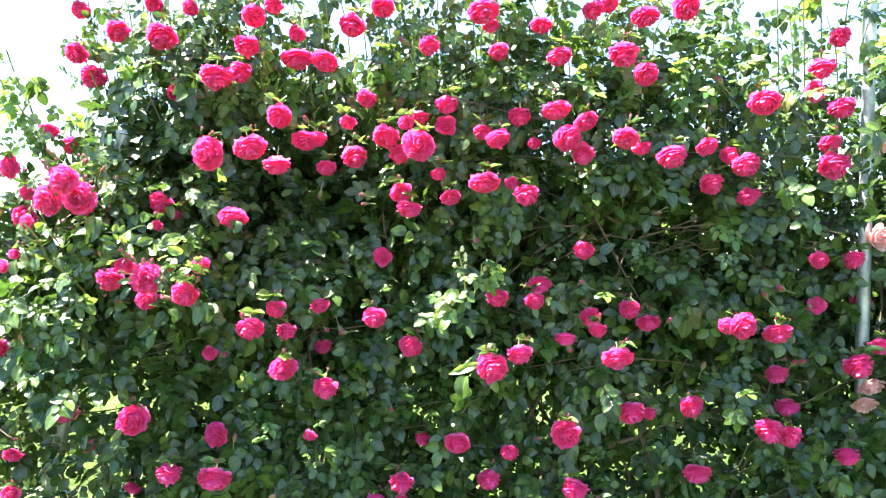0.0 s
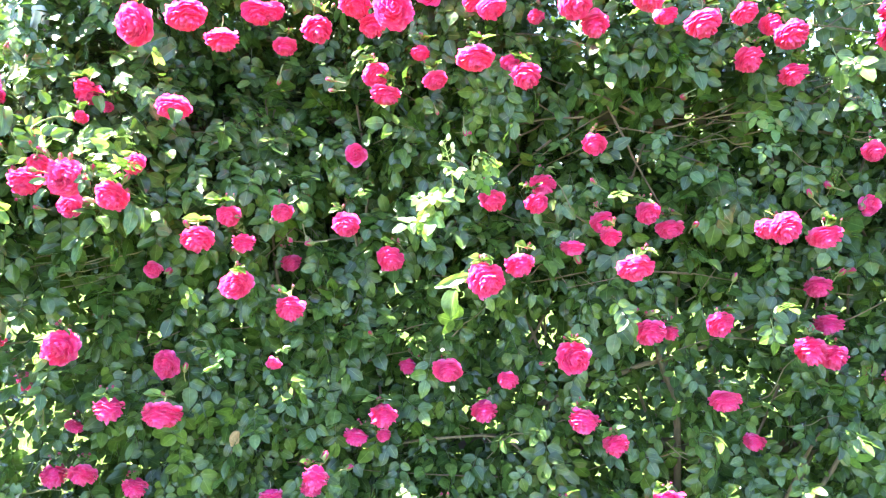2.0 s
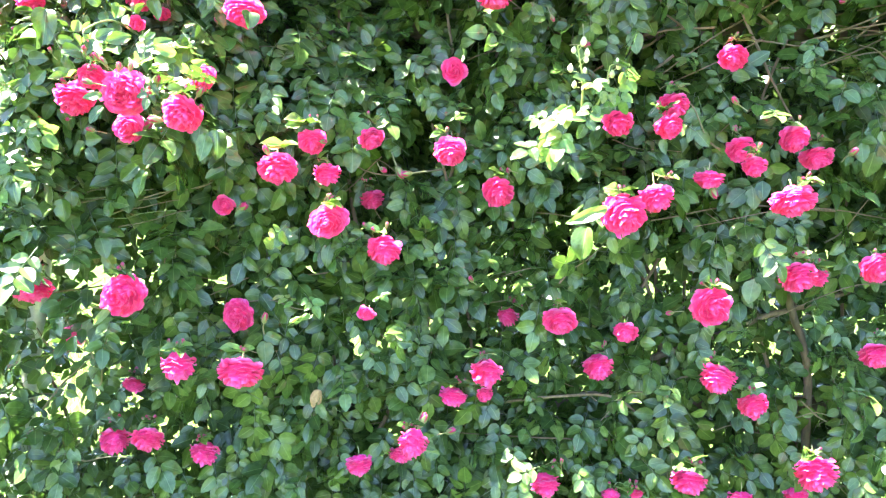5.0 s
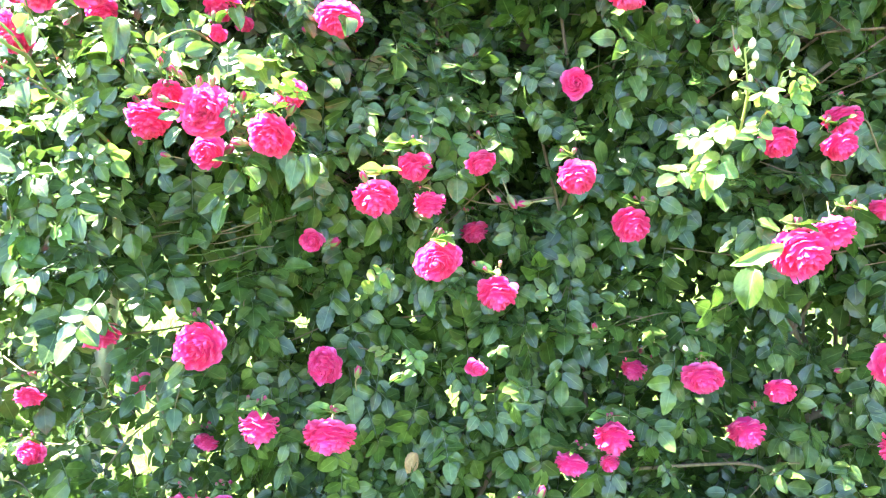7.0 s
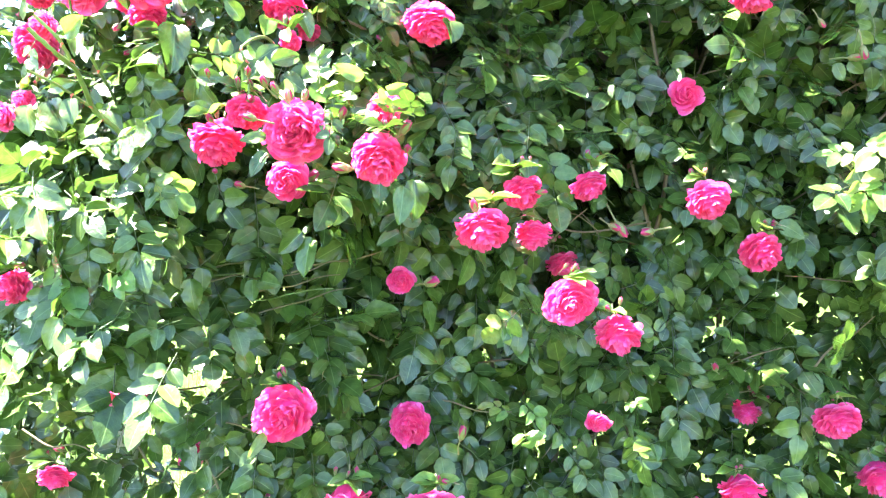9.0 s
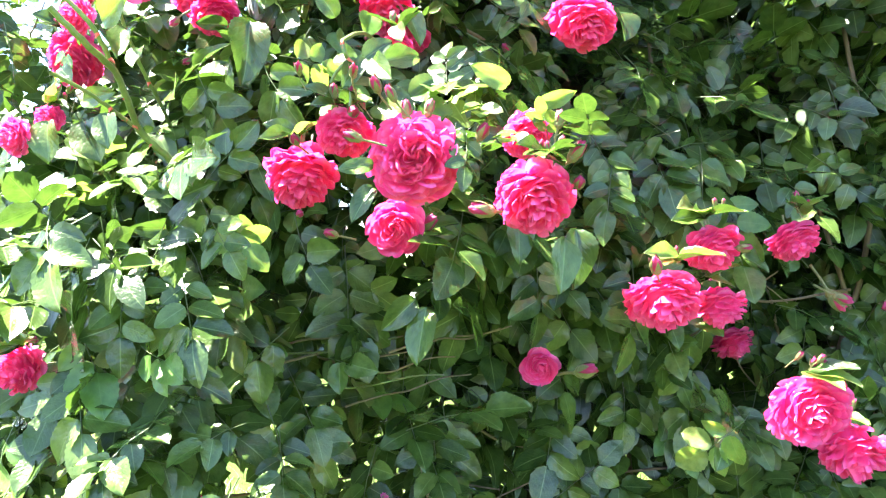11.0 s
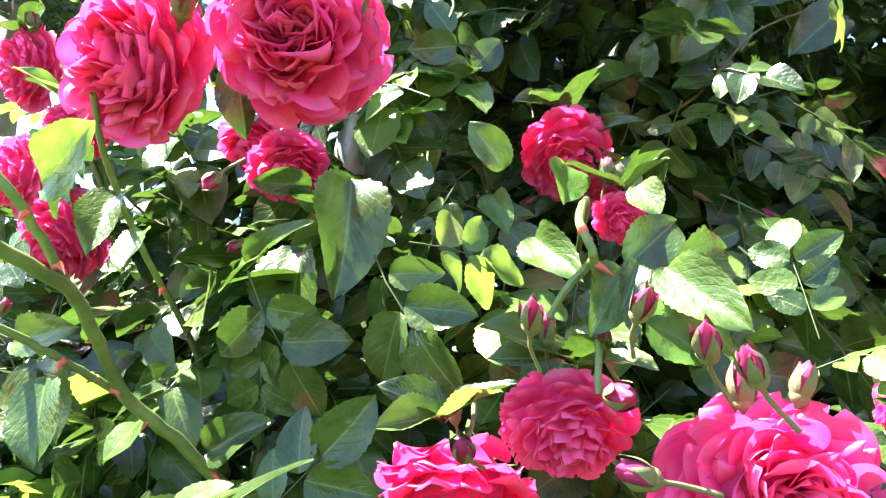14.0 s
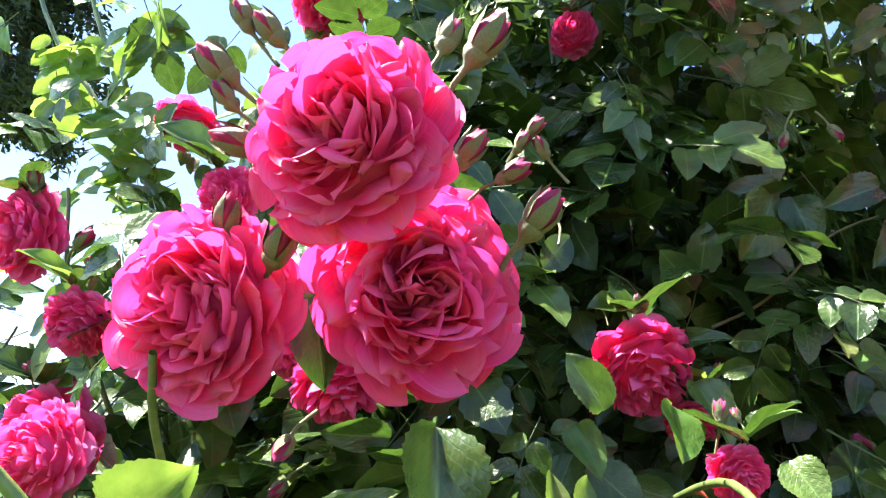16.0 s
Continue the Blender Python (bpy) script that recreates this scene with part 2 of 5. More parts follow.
def tube(points, radii, sides=6, slot=0):
    """A tapered tube of quads along points."""
    pts = np.asarray(points, float)
    radii = np.broadcast_to(np.asarray(radii, float), (len(pts),))
    tan = np.gradient(pts, axis=0)
    tan /= np.linalg.norm(tan, axis=1, keepdims=True) + 1e-9
    ref = np.array([0.31, 0.87, 0.38])
    a = np.cross(tan, ref)
    a /= np.linalg.norm(a, axis=1, keepdims=True) + 1e-9
    b = np.cross(tan, a)
    ang = np.linspace(0, 2 * np.pi, sides, endpoint=False)
    ring = np.cos(ang)[None, :, None] * a[:, None] + np.sin(ang)[None, :, None] * b[:, None]
    v = (pts[:, None] + radii[:, None, None] * ring).reshape(-1, 3)
    i, j = np.meshgrid(np.arange(len(pts) - 1), np.arange(sides), indexing="ij")
    i, j = i.ravel(), j.ravel()
    f = np.stack([i * sides + j, i * sides + (j + 1) % sides, (i + 1) * sides + (j + 1) % sides, (i + 1) * sides + j], 1)
    u = np.stack([np.tile(ang / 7, len(pts)), np.repeat(np.linspace(0, 1, len(pts)), sides)], 1)
    return v, f, u, slot


def curve_points(keys, count):
    """Points on a smooth line through the key points (Catmull-Rom)."""
    k = np.asarray(keys, float)
    k = np.concatenate([[2 * k[0] - k[1]], k, [2 * k[-1] - k[-2]]])
    out = []
    for s in np.linspace(0, len(k) - 3 - 1e-6, count):
        i, t = int(s), s % 1
        p0, p1, p2, p3 = k[i:i + 4]
        out.append(0.5 * (2 * p1 + (p2 - p0) * t + (2 * p0 - 5 * p1 + 4 * p2 - p3) * t * t + (3 * p1 - p0 - 3 * p2 + p3) * t ** 3))
    return np.array(out)


rng = np.random.default_rng(11)


# ---- leaves ----
def leaflet(length, width, rows, cols, fold, bend, twist, teeth, wave):
    """One leaflet along +y from its stalk, face up."""
    v = np.linspace(0, 1, rows)
    half = width * 0.5 * v ** 0.53 * (1 - v) ** 0.76 / 0.411
    half[0], half[-1] = width * 0.03, 0.0004
    if teeth:
        half[1:-1] *= 1 + teeth * (np.arange(1, rows - 1) % 2 - 0.5)
    u = np.linspace(-1, 1, cols)
    U, V = np.meshgrid(u, v)
    x = U * half[:, None]
    y = V * length - teeth * 0.12 * length * np.abs(U) ** 2 * (np.arange(rows) % 2)[:, None]
    z = fold * np.abs(x) - bend * length * V ** 2 + wave * np.sin(V * 9 + U * 1.5) * np.abs(U) * width
    a = twist * V
    x, z = x * np.cos(a) - z * np.sin(a), x * np.sin(a) + z * np.cos(a)
    pts = np.stack([x, y, z], -1).reshape(-1, 3)
    return pts, grid_faces(cols, rows), np.stack([U, V], -1).reshape(-1, 2)


def rotated(p, rx, ry, rz):
    return p @ np.array(Euler((rx, ry, rz)).to_matrix()).T


def compound_leaf(seed, rows, cols, teeth, count, slots=(0, 1)):
    """A rose leaf of five or seven leaflets on one stalk, along +y, face up."""
    r = np.random.default_rng(seed)
    pieces, reach = [], 0.020 + 0.030 * (count // 2)
    spine = [(0, 0, 0), (0, reach * 0.5, 0.004), (0, reach, -0.004)]
    pieces.append(tube(spine, [0.0010, 0.0008, 0.0006], 3, slots[1]))
    for k in range(count):
        pair, side = (k + 1) // 2, (-1 if k % 2 else 1)
        size = (0.060 if k == 0 else 0.053 - 0.006 * (pair - 1)) * r.uniform(0.85, 1.12)
        p, f, u = leaflet(size, size * r.uniform(0.58, 0.74), rows, cols, r.uniform(0.08, 0.45), r.uniform(0.0, 0.28), r.normal(0, 0.22), teeth, r.uniform(0.01, 0.06))
        if k == 0:
            p = rotated(p, r.normal(-0.1, 0.16), r.normal(0, 0.18), r.normal(0, 0.15)) + (0, reach, -0.004)
        else:
            p = rotated(p, r.normal(-0.12, 0.17), r.normal(0, 0.2), side * -r.uniform(0.85, 1.25)) + (side * 0.003, reach - 0.030 * (pair - 0.45), 0)
        pieces.append((p, f, u, slots[0]))
    return joined(pieces)


INNER_LEAVES = [compound_leaf(80 + s, 4, 3, 0.0, 5) for s in range(6)]
FAR_LEAVES = [compound_leaf(s, 6, 3, 0.0, 5) for s in range(8)]
MID_LEAVES = [compound_leaf(20 + s, 11, 3, 0.10, 5 + 2 * (s % 3 == 0)) for s in range(8)]
NEAR_LEAVES = [mesh_from("leaf", v, f, [LEAF, STALK], u, s) for v, f, u, s in (compound_leaf(40 + k, 19, 5, 0.075, 5 if k % 3 else 7) for k in range(10))]
NEAR_SUNLIT_YOUNG = [mesh_from("leaf", v, f, [SUNLIT_YOUNG, STALK], u, s) for v, f, u, s in (compound_leaf(60 + k, 19, 5, 0.075, 5) for k in range(4))]


def spread(templates, mats4, young=None):
    """Lays leaf templates at many poses (n, 4, 4) and returns joined arrays."""
    pick = rng.integers(0, len(templates), len(mats4))
    V, F, U, S, at = [], [], [], [], 0
    for k, (v, f, u, s) in enumerate(templates):
        M = mats4[pick == k]
        if not len(M):
            continue
        w = np.einsum("nij,vj->nvi", M[:, :3, :3], v) + M[:, None, :3, 3]
        V.append(w.reshape(-1, 3))
        F.append((f[None] + at + (np.arange(len(M)) * len(v))[:, None, None]).reshape(-1, 4))
        U.append(np.tile(u, (len(M), 1)))
        S.append(np.tile(s, len(M)))
        at += len(M) * len(v)
    return np.concatenate(V), np.concatenate(F), np.concatenate(U), np.concatenate(S)


def leaf_poses(p, out, spread_dir, size, flat=0.0):
    """Poses for leaves at places p whose outward directions are out: tips hang, faces look out and up. flat: how far they lie level."""
    n = len(p)
    flat = np.broadcast_to(flat, (n,))[:, None]
    d = out * (0.30 + 0.4 * flat) + np.array([0, 0, -0.55]) * (1 - 0.4 * flat) + rng.normal(0, spread_dir, (n, 3))
    d /= np.linalg.norm(d, axis=1, keepdims=True)
    z = out * (1 - 0.5 * flat) + np.array([0, 0, 0.42]) + np.array([-0.35, 0, 0.9]) * flat + rng.normal(0, 0.30, (n, 3))
    z -= d * (z * d).sum(1, keepdims=True)
    z /= np.linalg.norm(z, axis=1, keepdims=True)
    x = np.cross(d, z)
    s = (size * rng.uniform(0.78, 1.18, n))[:, None]
    M = np.zeros((n, 4, 4))
    M[:, :3, 0], M[:, :3, 1], M[:, :3, 2], M[:, :3, 3], M[:, 3, 3] = x * s, d * s, z * s, p, 1
    return M


# ---- the shape of the rose wall ----
def step(a, b, x):
    t = np.clip((x - a) / (b - a), 0, 1)
    return t * t * (3 - 2 * t)


def waves(x, z):
    return 0.035 * np.sin(5.1 * x + 1.7 * z + 0.4) + 0.03 * np.sin(9.3 * z - 3.1 * x + 1.1) + 0.02 * np.sin(13.0 * x + 7.0 * z)


bump_rng = np.random.default_rng(21)
CLUMPS = np.stack([bump_rng.uniform(-1.7, 2.3, 330), bump_rng.uniform(0.1, 2.6, 330), bump_rng.uniform(0.08, 0.17, 330), bump_rng.uniform(0.02, 0.125, 330)], 1)


def clumps(x, z):
    """Shoots that stand out of the wall, as rounded clumps."""
    out = np.zeros_like(x)
    for cx, cz, r, h in CLUMPS:
        d = 1 - ((x - cx) ** 2 + (z - cz) ** 2) / (r * r)
        out = np.maximum(out, h * np.sqrt(np.clip(d, 0, 1)))
    return out


def front(x, z):
    """How far off the leafy face stands."""
    bulge = step(-0.55, -1.05, x) * np.exp(-((z - 1.50) / 0.30) ** 2) * 0.20
    lower = step(-0.5, -1.15, x) * step(1.55, 1.05, z) * 0.24
    hollow = np.exp(-((z - 1.68) / 0.10) ** 2) * step(0.0, 0.4, x) * step(1.25, 0.9, x) * 0.13
    shade = np.exp(-((z - 1.98) / 0.24) ** 2 - ((x + 0.48) / 0.36) ** 2) * 0.24
    shade = shade + np.exp(-((z - 1.64) / 0.15) ** 2 - ((x + 0.36) / 0.20) ** 2) * 0.15
    under = np.exp(-((z - 1.12) / 0.16) ** 2 - ((x + 0.55) / 0.28) ** 2) * 0.08 + np.exp(-((z - 1.29) / 0.09) ** 2 - ((x + 0.85) / 0.22) ** 2) * 0.16
    return 2.63 + shade + under - bulge - lower + hollow + 0.08 * step(2.15, 2.5, z) * step(-0.2, 0.2, x) - 0.06 * step(2.02, 2.25, z) * step(0.2, -0.3, x) + 0.5 * waves(x, z) - clumps(x, z)


def strip(x, z, x0, z0, x1, z1, wide):
    """1 along a line on the wall's face, 0 away from it."""
    along = np.clip(((x - x0) * (x1 - x0) + (z - z0) * (z1 - z0)) / ((x1 - x0) ** 2 + (z1 - z0) ** 2), 0, 1)
    off = np.hypot(x - x0 - along * (x1 - x0), z - z0 - along * (z1 - z0))
    return step(wide * 1.4, wide * 0.6, off)


def density(x, z):
    d = np.ones_like(x)
    d *= 1 - 0.88 * step(1.98, 2.55, z - 0.06 * step(0.4, 0.0, x) + 0.12 * np.exp(-((x + 0.35) / 0.3) ** 2) + 0.05 * np.sin(7 * x) + 0.04 * np.sin(17 * x + 1))
    edge = np.where(z > 1.80, -1.17 + 0.05 * np.sin(9 * z) + 0.03 * np.sin(23 * z), -9.0)
    d *= np.where(x < edge, 0.0, 1.0)
    d *= 1 - 0.36 * step(1.18, 1.40, x) * step(1.35, 1.6, z)
    d *= 1 - 0.45 * np.exp(-((x - 0.33) / 0.16) ** 2 - ((z - 1.0) / 0.07) ** 2)
    d *= 1 - 0.35 * np.exp(-((z - 1.02) / 0.10) ** 2) * step(-0.2, -0.9, x)
    d *= 1 - 0.25 * step(0.9, 1.6, np.sin(6.3 * x + 2.0 * z) + np.sin(8.9 * z - 2.2 * x + 1.3)) * step(2.0, 1.7, z)
    d *= 1 - step(-1.48, -1.62, x + 0.04 * np.sin(8 * z) + 0.08 * step(1.65, 1.45, z))
    d *= 1 - 0.45 * step(0.55, 0.2, z)
    d *= 1 - 0.32 * step(1.12, 1.0, z) * step(-1.08, -1.16, x) * step(-1.50, -1.42, x)
    d *= 1 - 0.6 * np.maximum(strip(x, z, -1.13, 1.06, -1.21, 0.60, 0.05), strip(x, z, -1.25, 1.0, -1.33, 0.56, 0.055))
    return d


def hollows(x, z):
    """Holes in the outer leaves, through which the dark inside shows."""
    n = np.sin(10.3 * x + 3.1 * z + 0.7) * np.sin(12.1 * z - 4.2 * x + 2.0) + 0.5 * np.sin(21.0 * x - 6.0 * z) * np.sin(19.0 * z + 1.0)
    deep = np.exp(-((z - 1.95) / 0.24) ** 2 - ((x + 0.52) / 0.36) ** 2)
    bare = np.zeros_like(x)
    for line in ((0.45, 0.92, 0.95, 1.04, 0.055), (0.68, 0.99, 0.76, 0.64, 0.05), (1.05, 0.54, 1.22, 0.76, 0.08), (-0.2, 0.73, 0.3, 0.71, 0.03), (-1.13, 1.2, -0.86, 1.26, 0.045), (0.25, 1.68, 1.05, 1.67, 0.06)):
        bare = np.maximum(bare, strip(x, z, *line))
    return np.maximum(np.maximum(step(0.25, 0.75, n) * step(2.0, 1.7, z), 0.65 * deep), bare)


SHOOTS = []          # points along the green shoots, kept in view
SPRIGS = []          # little leaves at the flowers' stalks
BLOOMS = []          # place and radius of every flower, kept clear of leaves
SUNNY = [(0.05, 2.25, 1.575, 0.10), (0.10, 2.29, 1.50, 0.10), (0.15, 2.33, 1.54, 0.08), (0.01, 2.33, 1.425, 0.10), (0.05, 2.25, 1.23, 0.09), (-0.62, 2.36, 1.40, 0.06)]          # pale tufts, kept clear of leaves towards the sun


def clear(p, size=0.05):
    """True where a leaf at p would not cover or shade a flower, or stand out in the open."""
    ok = (p[:, 1] > 2.07) & (((p - np.array([-1.03, 1.92, 1.60])) ** 2).sum(1) > 0.27 ** 2)
    for k, q in enumerate(BLOOMS + SUNNY + [(*q, 0.04) for q in SHOOTS]):
        r = 0.5 * q[3] + size * 0.62
        near = ((p[:, 0] - q[0]) ** 2 + (p[:, 2] - q[2] + 0.012) ** 2 < r * r) & (p[:, 1] < q[1] + 0.012) & (p[:, 1] > q[1] - 0.35)
        ok &= ~near
        if q[3] > 0.055:          # leaves towards the sun are left out, to light flowers and tufts
            rel = p - np.array(q[:3])
            along = np.clip(rel @ np.array(sun_dir), 0.0, 0.70 if k < len(BLOOMS) else 1.2)
            ok &= ((rel - along[:, None] * np.array(sun_dir)) ** 2).sum(1) > (0.36 * q[3] + 0.018) ** 2
    return ok


# ---- setting ----
def ground_mesh():
    bm = bmesh.new()
    bmesh.ops.create_grid(bm, x_segments=60, y_segments=60, size=1.0)
    for v in bm.verts:
        r = max(abs(v.co.x), abs(v.co.y))
        v.co *= 12 + 1500 * max(0.0, r - 0.5) ** 3 * 8
        v.co.z = 0.03 * noise.noise(Vector((v.co.x * 0.4, v.co.y * 0.4, 0)))
    me = bpy.data.meshes.new("ground")
    bm.to_mesh(me)
    bm.free()
    me.materials.append(TURF)
    for p in me.polygons:
        p.use_smooth = True
    return me


tagged(new("ground", ground_mesh()), "sunlit mown lawn reaching to the horizon", "lawn", "", "structure")

# ---- grass behind the roses ----
def grass_mesh(count, x0, x1, y0, y1):
    """Bent blades, each a tapered strip: green ones and dry straws."""
    r = np.random.default_rng(5)
    foot = np.stack([r.uniform(x0, x1, count), y0 + (y1 - y0) * r.uniform(0, 1, count) ** 1.6, np.full(count, -0.03)], 1)
    a = r.uniform(0, 6.28, count)
    way = np.stack([np.cos(a), np.sin(a), np.zeros(count)], 1)
    side = np.stack([-np.sin(a), np.cos(a), np.zeros(count)], 1) * (0.0025 + 0.003 * r.uniform(0, 1, count))[:, None]
    high, lean = r.uniform(0.07, 0.24, count), r.uniform(0.2, 1.0, count)
    rows = []
    for t in (0.0, 0.4, 0.75, 1.0):
        mid = foot + way * (lean * high * t * t)[:, None] + np.array([0, 0, 1]) * (high * (t - 0.25 * lean * t * t))[:, None]
        rows += [mid - side * (1 - 0.92 * t), mid + side * (1 - 0.92 * t)]
    v = np.stack(rows, 1).reshape(-1, 3)
    f = (np.array([[0, 1, 3, 2], [2, 3, 5, 4], [4, 5, 7, 6]])[None] + (np.arange(count) * 8)[:, None, None]).reshape(-1, 4)
    u = np.tile([(-1, 0), (1, 0), (-1, 0.4), (1, 0.4), (-1, 0.75), (1, 0.75), (-1, 1), (1, 1)], (count, 1))
    straw = r.uniform(0, 1, count) < 0.14 + 0.35 * (foot[:, 0] < -1.2)
    return mesh_from("grass", v, f, [GRASS, STRAW], u, np.repeat(straw.astype(int), 3))


GRASS = leaf_material("grass_blade", [(0.0, (0.030, 0.070, 0.010)), (0.6, (0.060, 0.115, 0.016)), (1.0, (0.12, 0.15, 0.03))], (0.16, 0.26, 0.02), 0.5, 0.3)
STRAW = rough_material("straw", [(0.3, (0.22, 0.17, 0.09)), (0.7, (0.42, 0.35, 0.20))], 60.0, 0.7, 0.001)
tagged(new("grass", grass_mesh(14000, -3.6, 3.6, 3.0, 7.5)), "sunlit long grass with dry straws behind the roses", "grass", "", "stuff")

# ---- trellis behind the roses ----
trellis = thing("trellis", "weathered trellis of galvanised posts and brown timber rails", "trellis")


def post_mesh(name, foot, top, radius):
    v, f, u, s = joined([tube(curve_points([foot, (np.array(foot) + top) / 2, top], 12), radius, 16), tube([top, np.array(top) + (0, 0, 0.012), np.array(top) + (0, 0, 0.02)], [radius * 1.12, radius * 1.05, 0.001], 16)])
    return mesh_from(name, v, f, [ZINC], u)


part("post", post_mesh("post", (1.455, 2.66, -0.1), (1.475, 2.66, 2.75), 0.0215), trellis, "round galvanised steel post")
part("post", post_mesh("post", (-1.515, 2.67, -0.1), (-1.105, 2.54, 1.95), 0.0225), trellis, "leaning round galvanised steel post")


def rail_mesh(a, b, high, deep, seed):
    bm = bmesh.new()
    bmesh.ops.create_cube(bm, size=1.0)
    bmesh.ops.subdivide_edges(bm, edges=[e for e in bm.edges if abs(e.verts[0].co.x - e.verts[1].co.x) > 0.5], cuts=14)
    bmesh.ops.bevel(bm, geom=[e for e in bm.edges if abs(e.verts[0].co.x - e.verts[1].co.x) > 0.01], offset=0.12, segments=2, affect="EDGES")
    a, b = Vector(a), Vector(b)
    for v in bm.verts:
        t = v.co.x + 0.5
        c = a.lerp(b, t)
        w = 0.006 * noise.noise(Vector((t * 6, seed, 0)))
        v.co = Vector((c.x, c.y + v.co.y * deep + w, c.z + v.co.z * high + w))
    me = bpy.data.meshes.new("rail")
    bm.to_mesh(me)
    bm.free()
    me.materials.append(WOOD)
    return me


for k, z in enumerate((0.62, 1.70, 2.16)):
    part("rail", rail_mesh((-1.1, 2.86, z), (1.46, 2.86, z + 0.02), 0.045, 0.022, k), trellis, "brown timber rail")

# ---- the rose plants ----
main = thing("climbing_rose", "dense climbing rose with deep pink double blooms on a trellis", "climbing rose", "roses on the trellis")
left = thing("climbing_rose", "sunlit arching climbing rose heavy with deep pink double blooms", "climbing rose", "roses on the trellis")
pale = thing("climbing_rose", "climbing rose with faded pale pink blooms beside the post", "climbing rose", "roses on the trellis")
main.location, left.location, pale.location = (0.4, 2.8, 0.0), (-1.1, 2.7, 0.0), (1.7, 2.75, 0.0)


def base_of(plant):
    return Matrix.Translation(-plant.location)


def petal(nu, nv, length, width, a0, a1, cup, ruffle, phase, r0, z0, turn, spin, fall=0.20, late=1.25, roll=0.0, blunt=2.4):
    """One petal of a flower whose axis is +z. blunt: how square its rim is. a0, a1: how far it opens from the axis at its claw and its rim; roll: how far the rim rolls back."""
    v = 1 - (1 - np.linspace(0, 1, nv)) ** 1.6
    ang = a0 + (a1 - a0) * v ** late + roll * np.clip((v - 0.72) / 0.28, 0, 1) ** 1.5
    ds = length * np.diff(v)
    rad = np.concatenate([[0], np.cumsum(np.sin(ang[:-1]) * ds)])
    hgt = np.concatenate([[0], np.cumsum(np.cos(ang[:-1]) * ds)])
    u = np.linspace(-1, 1, nu)
    U, V = np.meshgrid(u, v)
    half = width * (0.22 + 0.78 * np.sin(np.clip(v / 0.66, 0, 1) * np.pi / 2) ** 0.9) * np.sqrt(1.015 - np.clip((v - 0.52) / 0.48, 0, 1) ** blunt)
    back = fall * U ** 2 * V ** 2 + 0.03 * np.exp(-(U / 0.18) ** 2) * V ** 6
    ripple = ruffle * (np.sin(U * 3.3 + phase) + 0.5 * np.sin(U * 5.3 + 2 * phase) + 0.5 * np.sin(V * 5 + 3 * phase)) * V ** 2
    if nu > 8:          # faint pleats towards the rim
        ripple = ripple + 0.006 * np.sin(U * 9 + 5 * phase + 2 * V) * V
    lift = cup * U ** 2 * width * np.sin(V * np.pi * 0.62) + ripple
    nr, nz = -np.cos(ang), np.sin(ang)           # towards the axis and up
    x = U * half[:, None] * np.cos(0.35 * cup * U)
    y = rad[:, None] - back * length * np.sin(ang)[:, None] + lift * nr[:, None]
    z = hgt[:, None] - back * length * np.cos(ang)[:, None] + lift * nz[:, None]
    p = np.stack([x, y, z], -1).reshape(-1, 3)
    if spin:
        p = rotated(p, 0, 0, spin)
    p = rotated(p + (0, r0, z0), 0, 0, turn)
    return p, grid_faces(nu, nv), np.stack([U, V], -1).reshape(-1, 2), 0


# rings of a bloom: petals, polar angle of the rim (degrees), length, half width, how far the rim rolls back past the dome, cup, ruffle
GLOBE = (
    (9, 116, 0.80, 0.43, 50, 0.10, 0.024),
    (11, 100, 0.78, 0.40, 44, 0.12, 0.027),
    (12, 85, 0.74, 0.37, 36, 0.16, 0.030),
    (13, 70, 0.68, 0.34, 28, 0.22, 0.034),
    (14, 55, 0.60, 0.30, 18, 0.32, 0.038),
    (13, 41, 0.54, 0.27, 9, 0.45, 0.042),
    (11, 27, 0.50, 0.24, 0, 0.60, 0.046),
    (7, 12, 0.50, 0.20, -4, 0.80, 0.050),
)
ROSETTE = (
    (7, 112, 1.02, 0.60, 44, 0.06, 0.036),
    (8, 98, 1.00, 0.56, 38, 0.10, 0.040),
    (9, 84, 0.95, 0.52, 32, 0.14, 0.044),
    (10, 70, 0.86, 0.46, 26, 0.18, 0.056),
    (11, 56, 0.76, 0.40, 20, 0.26, 0.070),
    (12, 43, 0.70, 0.34, 14, 0.36, 0.080),
    (11, 31, 0.66, 0.30, 10, 0.44, 0.085),
)
CUPPED = (
    (5, 84, 1.00, 0.66, 16, 0.20, 0.030),
    (6, 70, 0.95, 0.58, 12, 0.28, 0.035),
    (7, 56, 0.88, 0.48, 8, 0.36, 0.040),
    (8, 42, 0.80, 0.38, 4, 0.45, 0.045),
    (8, 28, 0.72, 0.30, 0, 0.55, 0.050),
    (6, 14, 0.66, 0.24, 0, 0.70, 0.050),
)
OPEN = (
    (6, 88, 0.95, 0.58, 20, 0.06, 0.050),
    (7, 68, 0.85, 0.50, 14, 0.12, 0.060),
    (8, 45, 0.70, 0.38, 8, 0.20, 0.060),
    (6, 20, 0.55, 0.26, 0, 0.40, 0.060),
)


